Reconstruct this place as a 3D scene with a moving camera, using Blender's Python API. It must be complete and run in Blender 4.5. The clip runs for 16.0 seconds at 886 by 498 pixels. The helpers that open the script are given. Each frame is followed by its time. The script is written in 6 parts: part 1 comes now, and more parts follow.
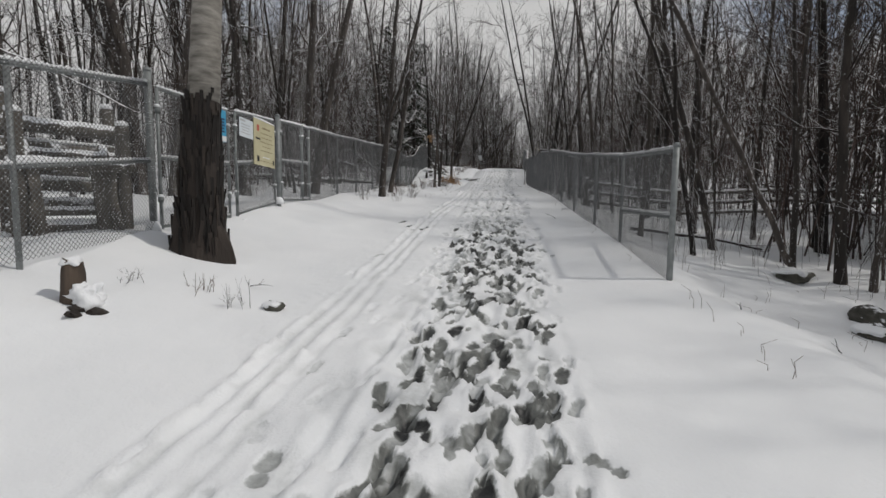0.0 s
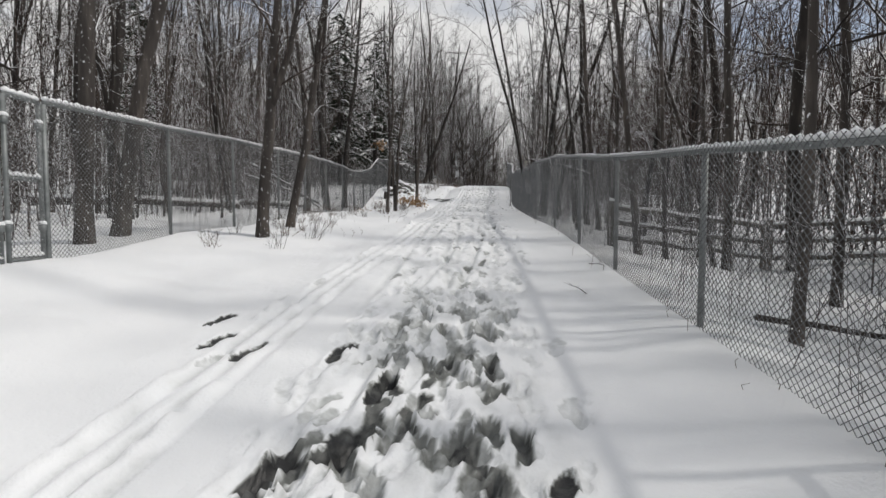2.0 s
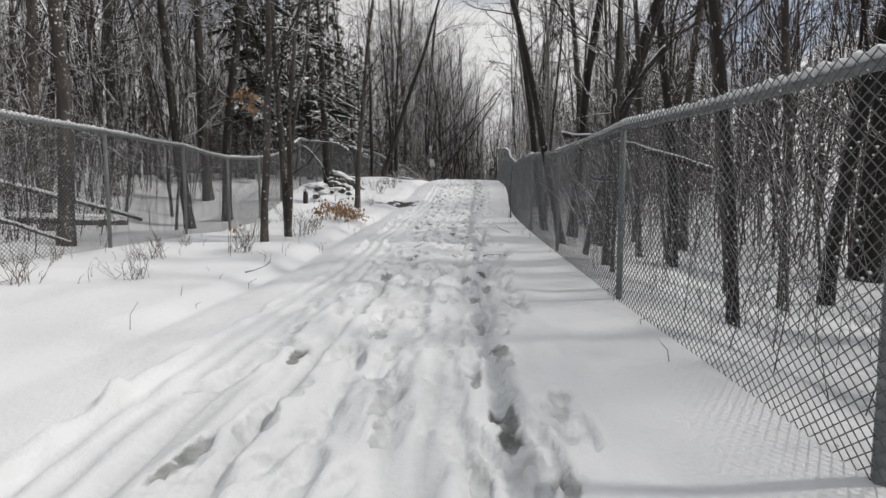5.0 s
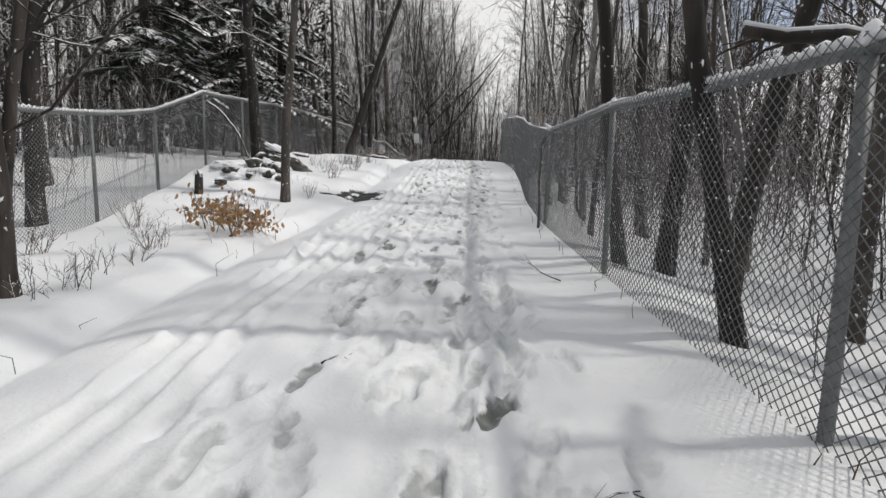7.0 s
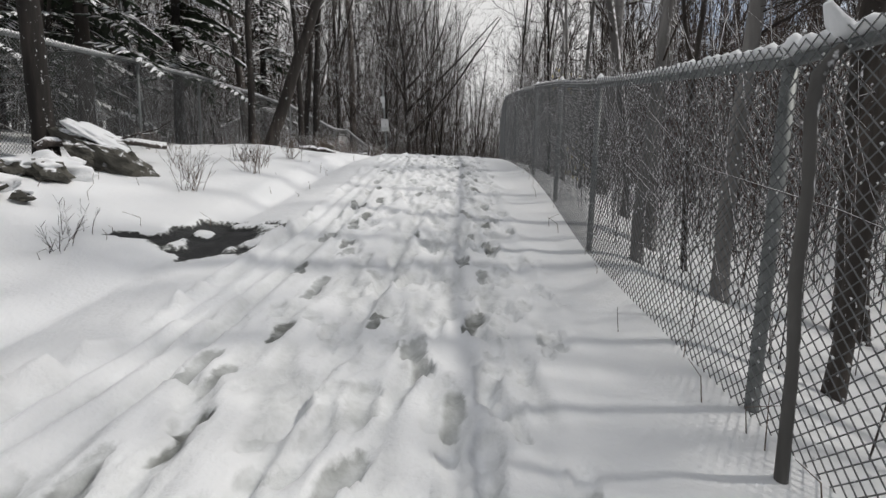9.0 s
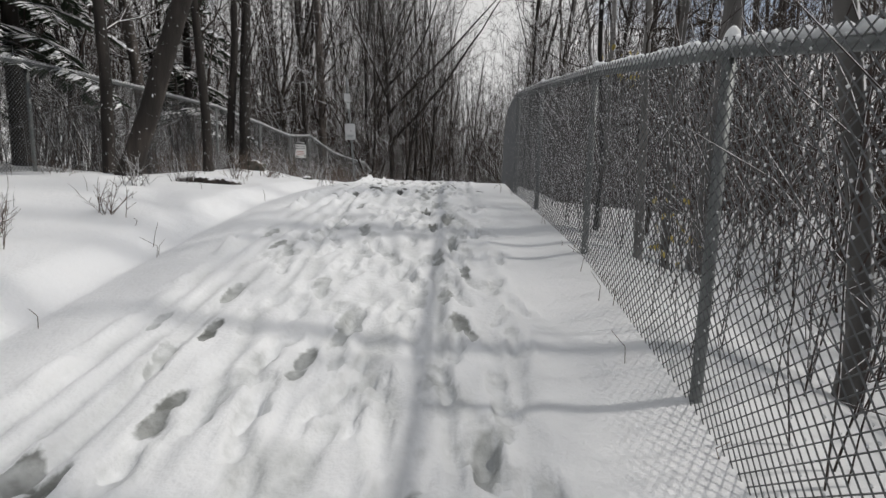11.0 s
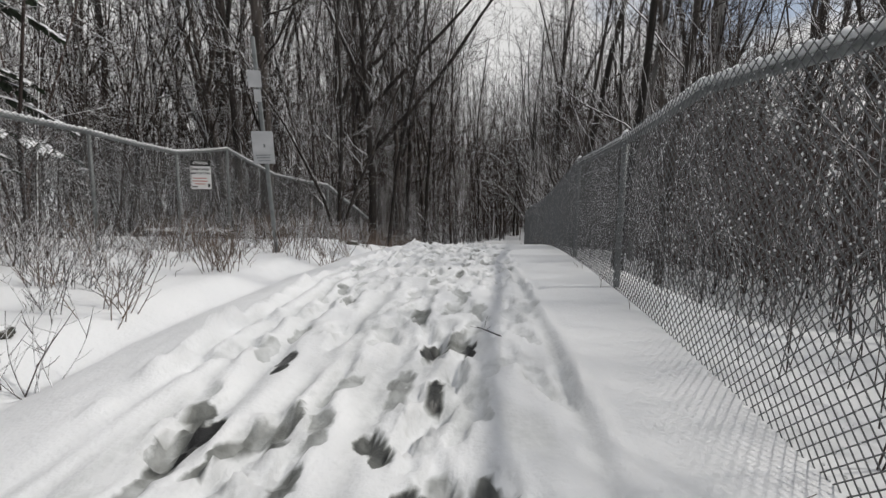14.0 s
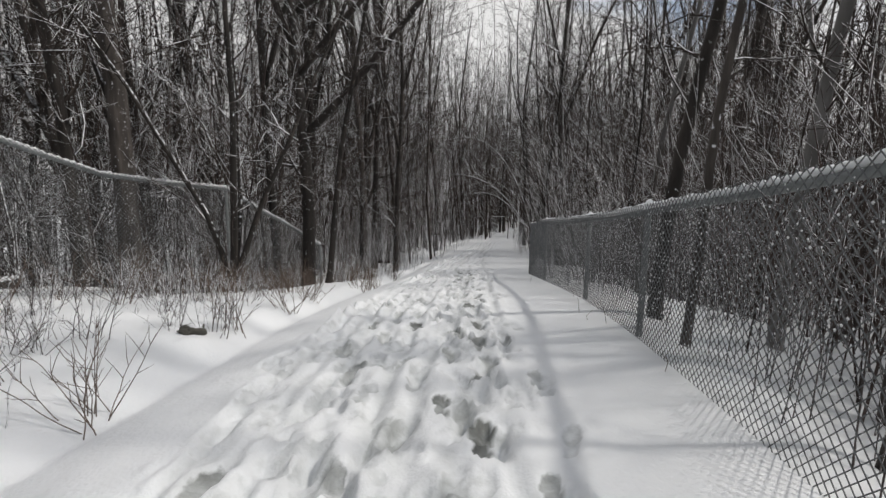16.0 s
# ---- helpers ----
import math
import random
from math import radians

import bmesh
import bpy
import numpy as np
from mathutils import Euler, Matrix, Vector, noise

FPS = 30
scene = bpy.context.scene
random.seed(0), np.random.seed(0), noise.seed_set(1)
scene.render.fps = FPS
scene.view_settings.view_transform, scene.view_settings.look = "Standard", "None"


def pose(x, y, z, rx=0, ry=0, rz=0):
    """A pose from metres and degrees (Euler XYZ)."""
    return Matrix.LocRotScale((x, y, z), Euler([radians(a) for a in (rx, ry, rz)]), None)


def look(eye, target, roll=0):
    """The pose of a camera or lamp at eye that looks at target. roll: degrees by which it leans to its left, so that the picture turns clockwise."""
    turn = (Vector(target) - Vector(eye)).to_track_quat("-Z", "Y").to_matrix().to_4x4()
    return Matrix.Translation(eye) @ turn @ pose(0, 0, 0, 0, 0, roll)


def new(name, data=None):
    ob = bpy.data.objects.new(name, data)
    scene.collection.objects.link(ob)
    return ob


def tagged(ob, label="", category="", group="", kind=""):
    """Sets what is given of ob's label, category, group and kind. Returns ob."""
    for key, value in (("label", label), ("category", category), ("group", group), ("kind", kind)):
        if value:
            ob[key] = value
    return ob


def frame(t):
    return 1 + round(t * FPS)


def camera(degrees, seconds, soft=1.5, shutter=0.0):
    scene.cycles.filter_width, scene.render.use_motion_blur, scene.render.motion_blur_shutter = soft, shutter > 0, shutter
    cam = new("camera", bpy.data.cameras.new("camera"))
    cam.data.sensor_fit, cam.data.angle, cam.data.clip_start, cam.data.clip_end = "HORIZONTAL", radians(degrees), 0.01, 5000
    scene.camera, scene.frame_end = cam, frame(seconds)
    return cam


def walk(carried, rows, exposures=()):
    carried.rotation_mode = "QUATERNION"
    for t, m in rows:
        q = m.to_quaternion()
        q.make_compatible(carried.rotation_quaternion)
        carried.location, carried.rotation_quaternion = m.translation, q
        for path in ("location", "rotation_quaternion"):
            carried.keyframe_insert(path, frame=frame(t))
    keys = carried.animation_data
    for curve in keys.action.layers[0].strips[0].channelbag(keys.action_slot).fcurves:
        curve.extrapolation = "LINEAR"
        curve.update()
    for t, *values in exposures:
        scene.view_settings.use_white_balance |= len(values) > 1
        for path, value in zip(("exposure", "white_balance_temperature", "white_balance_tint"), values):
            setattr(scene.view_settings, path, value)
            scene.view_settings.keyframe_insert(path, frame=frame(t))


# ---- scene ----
cam = camera(87.7, 16.0)
METRES, EYE, TILT, LEAN, TURN = 37.0, 1.35, -5.0, -0.7, 0.0
ROWS = [
    (0.0, 0.0, 0.0, 0.0, -0.0, -0.0, -0.0),
    (0.5, 0.0060, 0.0374, 0.0063, -1.42, 0.58, 0.14),
    (1.0, 0.0131, 0.0753, 0.0132, -2.59, 1.09, 0.53),
    (1.5, 0.019, 0.1127, 0.0187, -2.62, 1.67, 0.79),
    (2.0, 0.0239, 0.1502, 0.0262, -1.92, 2.14, 0.73),
    (2.5, 0.0282, 0.1868, 0.0326, -1.79, 2.54, 0.7),
    (3.0, 0.0354, 0.2230, 0.0405, -1.91, 2.31, 0.81),
    (3.5, 0.0404, 0.2576, 0.0468, -1.81, 1.96, 1.14),
    (4.0, 0.0434, 0.2932, 0.0544, -2.68, 1.7, 1.46),
    (6.5, 0.0615, 0.4407, 0.0805, -4.92, -1.05, 0.25),
    (7.0, 0.0642, 0.4765, 0.0864, -5.13, -1.52, 0.16),
    (7.5, 0.0672, 0.507, 0.0933, -5.65, -1.66, -0.18),
    (8.0, 0.0715, 0.5416, 0.0996, -6.3, -2.14, -0.25),
    (8.5, 0.0765, 0.572, 0.1036, -6.84, -2.38, -0.33),
    (9.0, 0.0819, 0.6059, 0.1092, -7.17, -2.33, -0.13),
    (11.5, 0.1057, 0.7267, 0.1447, -7.5, -2.6, -0.07),
    (12.0, 0.1077, 0.7524, 0.1519, -7.21, -2.32, -0.13),
    (12.5, 0.1097, 0.7782, 0.158, -7.37, -2.51, -0.02),
    (13.0, 0.113, 0.8049, 0.1626, -7.67, -2.53, 0.35),
    (13.5, 0.1162, 0.8305, 0.1677, -7.67, -2.63, 0.45),
    (14.0, 0.1192, 0.8564, 0.1738, -7.75, -2.62, 0.47),
    (14.5, 0.1216, 0.8827, 0.1799, -8.68, -3.16, 0.86),
    (15.0, 0.1262, 0.9105, 0.184, -9.33, -3.51, 0.91),
    (15.5, 0.1327, 0.9397, 0.1863, -9.81, -3.64, 0.82),
    (16.0, 0.1416, 0.9689, 0.1895, -9.93, -3.86, 0.88),
]
EXPOSURES = [(0.0, -0.4), (0.9, -0.28), (1.6, -0.03), (2.5, 0.13), (4.0, 0.02), (6.5, 0.22), (8.0, 0.18), (9.0, 0.06), (12.0, -0.04), (13.0, 0.0), (14.5, 0.02), (16.0, 0.15)]
walk(cam, [(t, pose(0, 0, EYE, TILT, LEAN, TURN) @ pose(METRES * x, METRES * y, METRES * z, 90 + pitch, roll, yaw)) for t, x, y, z, yaw, pitch, roll in ROWS], EXPOSURES)

# ---- world and sun ----
SUN_DIR = Vector((0.627, -0.05, 0.777)).normalized()
world = bpy.data.worlds.new("sky")
scene.world = world
world.use_nodes = True
wn, wl = world.node_tree.nodes, world.node_tree.links
wn.clear()
w_out = wn.new("ShaderNodeOutputWorld")
w_bg = wn.new("ShaderNodeBackground")
w_sky = wn.new("ShaderNodeTexSky")
w_sky.sky_type = "NISHITA"
w_sky.sun_disc = False
w_sky.sun_elevation = math.asin(SUN_DIR.z)
w_sky.sun_rotation = math.atan2(SUN_DIR.x, SUN_DIR.y)
w_tc = wn.new("ShaderNodeTexCoord")
w_map = wn.new("ShaderNodeMapping")
w_map.inputs["Scale"].default_value = (1.0, 1.0, 2.2)
w_noise = wn.new("ShaderNodeTexNoise")
w_noise.inputs["Scale"].default_value = 2.3
w_noise.inputs["Detail"].default_value = 6
w_ramp = wn.new("ShaderNodeValToRGB")
w_ramp.color_ramp.elements[0].position, w_ramp.color_ramp.elements[1].position = 0.36, 0.50
w_ramp.color_ramp.elements[0].color = (0.3, 0.3, 0.3, 1)
w_mix = wn.new("ShaderNodeMix")
w_mix.data_type = "RGBA"
w_mix.inputs["B"].default_value = (8.15, 8.1, 8.05, 1)
wl.new(w_tc.outputs["Generated"], w_map.inputs["Vector"])
wl.new(w_map.outputs["Vector"], w_noise.inputs["Vector"])
w_sep = wn.new("ShaderNodeSeparateXYZ")
w_rise = wn.new("ShaderNodeMapRange")
w_rise.inputs["From Min"].default_value, w_rise.inputs["From Max"].default_value = 0.22, 0.42
w_rise.inputs["To Min"].default_value, w_rise.inputs["To Max"].default_value = 0.12, -0.06
w_add = wn.new("ShaderNodeMath")
wl.new(w_tc.outputs["Generated"], w_sep.inputs["Vector"])
wl.new(w_sep.outputs["Z"], w_rise.inputs["Value"])
wl.new(w_noise.outputs["Fac"], w_add.inputs[0])
wl.new(w_rise.outputs["Result"], w_add.inputs[1])
wl.new(w_add.outputs["Value"], w_ramp.inputs["Fac"])
wl.new(w_ramp.outputs["Color"], w_mix.inputs["Factor"])
wl.new(w_sky.outputs["Color"], w_mix.inputs["A"])
wl.new(w_mix.outputs["Result"], w_bg.inputs["Color"])
w_bg.inputs["Strength"].default_value = 0.088
wl.new(w_bg.outputs["Background"], w_out.inputs["Surface"])

sun_data = bpy.data.lights.new("sun", "SUN")
sun_data.energy, sun_data.angle, sun_data.color = 1.85, radians(2.3), (1.0, 0.955, 0.89)
sun = new("sun", sun_data)
sun.matrix_world = look(SUN_DIR * 60, (0, 0, 0))


# ---- materials ----
def principled(name, color, rough=0.7, metal=0.0):
    m = bpy.data.materials.new(name)
    m.use_nodes = True
    b = m.node_tree.nodes["Principled BSDF"]
    b.inputs["Base Color"].default_value = (*color, 1)
    b.inputs["Roughness"].default_value = rough
    b.inputs["Metallic"].default_value = metal
    return m, m.node_tree.nodes, m.node_tree.links, b


def node_noise(n, l, scale, detail=4, stretch=None):
    tc = n.new("ShaderNodeTexCoord")
    t = n.new("ShaderNodeTexNoise")
    t.inputs["Scale"].default_value, t.inputs["Detail"].default_value = scale, detail
    if stretch:
        mp = n.new("ShaderNodeMapping")
        mp.inputs["Scale"].default_value = stretch
        l.new(tc.outputs["Object"], mp.inputs["Vector"])
        l.new(mp.outputs["Vector"], t.inputs["Vector"])
    else:
        l.new(tc.outputs["Object"], t.inputs["Vector"])
    return t.outputs["Fac"]


def node_ramp(n, l, fac, stops):
    r = n.new("ShaderNodeValToRGB")
    e = r.color_ramp.elements
    while len(e) < len(stops):
        e.new(0.5)
    for k, (p, c) in enumerate(stops):
        e[k].position, e[k].color = p, (*c, 1)
    l.new(fac, r.inputs["Fac"])
    return r.outputs["Color"]


def node_math(n, l, op, a, b=None, c=None):
    m = n.new("ShaderNodeMath")
    m.operation = op
    for k, v in enumerate((a, b, c)):
        if v is None:
            continue
        if isinstance(v, (int, float)):
            m.inputs[k].default_value = v
        else:
            l.new(v, m.inputs[k])
    return m.outputs[0]


def node_mix(n, l, fac, a, b):
    m = n.new("ShaderNodeMix")
    m.data_type = "RGBA"
    for key, v in (("Factor", fac), ("A", a), ("B", b)):
        if isinstance(v, (int, float)):
            m.inputs[key].default_value = v
        elif isinstance(v, tuple):
            m.inputs[key].default_value = (*v, 1)
        else:
            l.new(v, m.inputs[key])
    return m.outputs["Result"]


def node_bump(n, l, b, height, strength, dist):
    bp = n.new("ShaderNodeBump")
    bp.inputs["Strength"].default_value, bp.inputs["Distance"].default_value = strength, dist
    l.new(height, bp.inputs["Height"])
    l.new(bp.outputs["Normal"], b.inputs["Normal"])


def snow_side(n, l, way, low, high, scale):
    """How much wind-blown snow sticks: on faces turned to 'way', in patches."""
    g = n.new("ShaderNodeNewGeometry")
    d = n.new("ShaderNodeVectorMath")
    d.operation = "DOT_PRODUCT"
    l.new(g.outputs["Normal"], d.inputs[0])
    d.inputs[1].default_value = Vector(way).normalized()
    t = n.new("ShaderNodeTexNoise")
    t.inputs["Scale"].default_value, t.inputs["Detail"].default_value = scale, 3
    l.new(g.outputs["Position"], t.inputs["Vector"])
    s = node_math(n, l, "MULTIPLY_ADD", t.outputs["Fac"], 1.1, d.outputs["Value"])
    r = n.new("ShaderNodeMapRange")
    r.inputs["From Min"].default_value, r.inputs["From Max"].default_value = low, high
    l.new(s, r.inputs["Value"])
    return r.outputs["Result"]


SNOW = (0.84, 0.85, 0.87)


def make_snow(name, bump=0.5):
    m, n, l, b = principled(name, SNOW, 0.6)
    big = node_noise(n, l, 1.1, 3)
    fine = node_noise(n, l, 38, 5)
    b_col = node_ramp(n, l, big, [(0.3, (0.80, 0.815, 0.835)), (0.7, (0.87, 0.88, 0.89))])
    l.new(b_col, b.inputs["Base Color"])
    b.inputs["Specular IOR Level"].default_value = 0.25
    node_bump(n, l, b, fine, bump, 0.012)
    return m


def make_ground():
    m, n, l, b = principled("trodden_snow", SNOW, 0.6)
    hollow_grey, cut, dark = [n.new("ShaderNodeAttribute") for _ in range(3)]
    hollow_grey.attribute_name, cut.attribute_name, dark.attribute_name = "hollow_grey", "cut", "dark"
    big = node_noise(n, l, 0.9, 3)
    fine = node_noise(n, l, 55, 5)
    mid = node_noise(n, l, 11, 5)
    grit = node_noise(n, l, 28, 4)
    clean = node_ramp(n, l, big, [(0.3, (0.80, 0.815, 0.83)), (0.7, (0.87, 0.88, 0.89))])
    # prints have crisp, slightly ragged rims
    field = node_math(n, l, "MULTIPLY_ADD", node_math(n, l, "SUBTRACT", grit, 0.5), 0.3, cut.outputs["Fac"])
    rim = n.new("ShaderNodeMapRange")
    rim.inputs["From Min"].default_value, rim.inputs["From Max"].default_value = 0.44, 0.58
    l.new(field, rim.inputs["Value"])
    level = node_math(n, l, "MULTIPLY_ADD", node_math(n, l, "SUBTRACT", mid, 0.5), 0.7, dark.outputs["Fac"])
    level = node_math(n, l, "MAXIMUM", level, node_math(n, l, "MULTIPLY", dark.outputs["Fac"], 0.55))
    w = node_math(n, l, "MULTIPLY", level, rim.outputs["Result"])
    # greys the path's hollows; beside the wheel ridges this stands in for shade
    soft_w = node_math(n, l, "MULTIPLY", hollow_grey.outputs["Fac"], node_math(n, l, "MULTIPLY_ADD", grit, 1.6, 0.25))
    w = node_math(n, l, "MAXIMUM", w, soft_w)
    slush_and_hollows = node_ramp(n, l, w, [(0.0, (1, 1, 1)), (0.3, (0.62, 0.63, 0.62)), (0.62, (0.22, 0.225, 0.21)), (0.95, (0.035, 0.035, 0.035))])
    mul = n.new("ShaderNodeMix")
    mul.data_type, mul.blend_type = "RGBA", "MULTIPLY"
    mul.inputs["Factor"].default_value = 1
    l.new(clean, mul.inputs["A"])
    l.new(slush_and_hollows, mul.inputs["B"])
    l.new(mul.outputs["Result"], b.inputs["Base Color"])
    rough = n.new("ShaderNodeMapRange")
    rough.inputs["From Min"].default_value, rough.inputs["From Max"].default_value = 0.2, 0.9
    rough.inputs["To Min"].default_value, rough.inputs["To Max"].default_value = 0.62, 0.38
    l.new(w, rough.inputs["Value"])
    l.new(rough.outputs["Result"], b.inputs["Roughness"])
    b.inputs["Specular IOR Level"].default_value = 0.25
    node_bump(n, l, b, node_math(n, l, "ADD", node_math(n, l, "MULTIPLY_ADD", mid, 0.9, node_math(n, l, "MULTIPLY", fine, 0.5)), node_math(n, l, "MULTIPLY", w, -0.8)), 0.55, 0.014)
    return m


def make_bark(name, dark, light, scale=9.0, snow=0.5, relief=0.03, flakes=0.0, plates=False):
    m, n, l, b = principled(name, dark, 0.9)
    ob_info = n.new("ShaderNodeObjectInfo")
    grain = node_noise(n, l, scale, 6, (1, 1, 0.16))
    patch = node_noise(n, l, 2.2, 3)
    col = node_ramp(n, l, grain, [(0.28, tuple(c * 0.5 for c in dark)), (0.5, dark), (0.75, light)])
    col = node_mix(n, l, node_math(n, l, "MULTIPLY", patch, 0.22), col, light)
    if plates:
        g = n.new("ShaderNodeNewGeometry")
        tone = node_ramp(n, l, g.outputs["Random Per Island"], [(0.0, tuple(c * 0.4 for c in dark)), (0.6, dark), (1.0, light)])
        col = node_mix(n, l, 0.55, col, tone)
    hsv = n.new("ShaderNodeHueSaturation")
    l.new(node_math(n, l, "MULTIPLY_ADD", ob_info.outputs["Random"], 0.7, 0.65), hsv.inputs["Value"])
    l.new(col, hsv.inputs["Color"])
    col = hsv.outputs["Color"]
    if snow:
        k = snow_side(n, l, (0.5, -0.35, 0.75), 1.42 - 0.5 * snow, 1.58 - 0.5 * snow, 24)
        col = node_mix(n, l, k, col, SNOW)
    if flakes:
        # crumbs of snow held in the bark's furrows
        bits = n.new("ShaderNodeMapRange")
        bits.inputs["From Min"].default_value, bits.inputs["From Max"].default_value = 0.72 - 0.1 * flakes, 0.75 - 0.1 * flakes
        l.new(node_noise(n, l, 34, 4, (1, 1, 0.45)), bits.inputs["Value"])
        col = node_mix(n, l, bits.outputs["Result"], col, SNOW)
    l.new(col, b.inputs["Base Color"])
    node_bump(n, l, b, grain, 0.9, relief)
    return m


def make_plain(name, a, c, scale, rough=0.7, metal=0.0, bump=0.3, dist=0.005, stretch=None, snow=0.0):
    m, n, l, b = principled(name, a, rough, metal)
    f = node_noise(n, l, scale, 5, stretch)
    col = node_ramp(n, l, f, [(0.3, a), (0.7, c)])
    if snow:
        col = node_mix(n, l, snow_side(n, l, (0.1, -0.2, 1.0), 1.5 - 0.5 * snow, 1.65 - 0.5 * snow, 9), col, SNOW)
    l.new(col, b.inputs["Base Color"])
    node_bump(n, l, b, node_noise(n, l, scale * 4, 4, stretch), bump, dist)
    return m


M_SNOW = make_snow("snow")
M_GROUND = make_ground()
M_BARK = make_bark("grey_brown_bark", (0.044, 0.037, 0.033), (0.125, 0.107, 0.093), 10, 0.22, 0.03, 0.55)
M_BARK_DARK = make_bark("dark_wet_bark", (0.018, 0.015, 0.013), (0.060, 0.049, 0.042), 9, 0.14, 0.03, 0.4)
M_BARK_PALE = make_bark("pale_grey_bark", (0.13, 0.125, 0.12), (0.26, 0.25, 0.24), 7, 0.5)
M_SHAG = make_bark("shaggy_brown_bark", (0.009, 0.007, 0.006), (0.058, 0.045, 0.037), 9, 0.0, 0.05, 0.0, True)
M_SMOOTH = make_plain("smooth_grey_bark", (0.13, 0.12, 0.105), (0.33, 0.31, 0.275), 5, 0.85, 0, 0.5, 0.012, (1, 1, 3.5))
M_STUMP = make_bark("rotten_wood", (0.05, 0.036, 0.027), (0.16, 0.12, 0.09), 8, 0.0)
M_TWIG = make_bark("twigs", (0.032, 0.024, 0.020), (0.078, 0.060, 0.050), 12, 0.42)
M_TWIG_FAR = make_bark("far_twigs", (0.034, 0.026, 0.022), (0.076, 0.059, 0.050), 5, 0.2)
M_TWIG_RED = make_bark("reddish_twigs", (0.046, 0.033, 0.029), (0.112, 0.080, 0.069), 10, 0.46)
M_BRUSH = make_bark("snowy_brush", (0.046, 0.036, 0.033), (0.10, 0.082, 0.075), 14, 0.8)
M_WEED = make_plain("dry_weeds", (0.085, 0.062, 0.050), (0.19, 0.145, 0.115), 8, 0.9)
M_GALV = make_plain("galvanised_steel", (0.17, 0.185, 0.185), (0.28, 0.295, 0.295), 14, 0.55, 0.35, 0.15, 0.002, None, 0.0)
M_WIRE = make_plain("galvanised_wire", (0.098, 0.103, 0.105), (0.17, 0.175, 0.178), 30, 0.6, 0.2, 0.1, 0.001)
M_TIMBER = make_plain("weathered_timber", (0.06, 0.052, 0.044), (0.15, 0.134, 0.115), 5, 0.9, 0, 0.6, 0.008, (1, 1, 0.2), 0.3)
M_TIMBER_H = make_plain("weathered_rail", (0.06, 0.054, 0.046), (0.145, 0.13, 0.112), 5, 0.9, 0, 0.6, 0.008, (0.2, 1, 1), 0.75)
M_NEEDLE = make_bark("needles", (0.018, 0.028, 0.015), (0.050, 0.072, 0.038), 6, 0.16)
M_ROCK = make_plain("mossy_rock", (0.035, 0.034, 0.028), (0.11, 0.105, 0.088), 6, 0.9, 0, 0.9, 0.03, None, 0.15)
M_LEAF = make_plain("dry_beech_leaf", (0.25, 0.135, 0.055), (0.43, 0.26, 0.12), 9, 0.8)
M_LEAF_Y = make_plain("yellow_leaf", (0.42, 0.33, 0.07), (0.55, 0.44, 0.13), 9, 0.75)
M_WHITE = make_plain("white_sign_paint", (0.70, 0.70, 0.69), (0.80, 0.80, 0.79), 5, 0.5, 0, 0.05)
M_BACK = make_plain("grey_sign_plate", (0.40, 0.41, 0.42), (0.52, 0.53, 0.54), 6, 0.5, 0.0, 0.1)
M_CREAM = make_plain("cream_sign_paint", (0.50, 0.46, 0.29), (0.60, 0.56, 0.37), 4, 0.5, 0, 0.05)
M_BLUE = make_plain("blue_poster", (0.03, 0.22, 0.42), (0.10, 0.45, 0.65), 3, 0.5, 0, 0.05)
M_PALEBLUE = make_plain("pale_poster", (0.62, 0.68, 0.72), (0.74, 0.78, 0.80), 5, 0.5, 0, 0.05)
M_BLACK = make_plain("black_print", (0.012, 0.012, 0.012), (0.025, 0.025, 0.025), 20, 0.6, 0, 0.05)
M_NAVY = make_plain("dark_blue_print", (0.02, 0.05, 0.11), (0.03, 0.07, 0.15), 20, 0.6, 0, 0.05)
M_RED = make_plain("red_print", (0.45, 0.10, 0.07), (0.55, 0.16, 0.11), 20, 0.6, 0, 0.05)
M_BROWN = make_plain("brown_print", (0.25, 0.21, 0.12), (0.33, 0.28, 0.17), 20, 0.6, 0, 0.05)


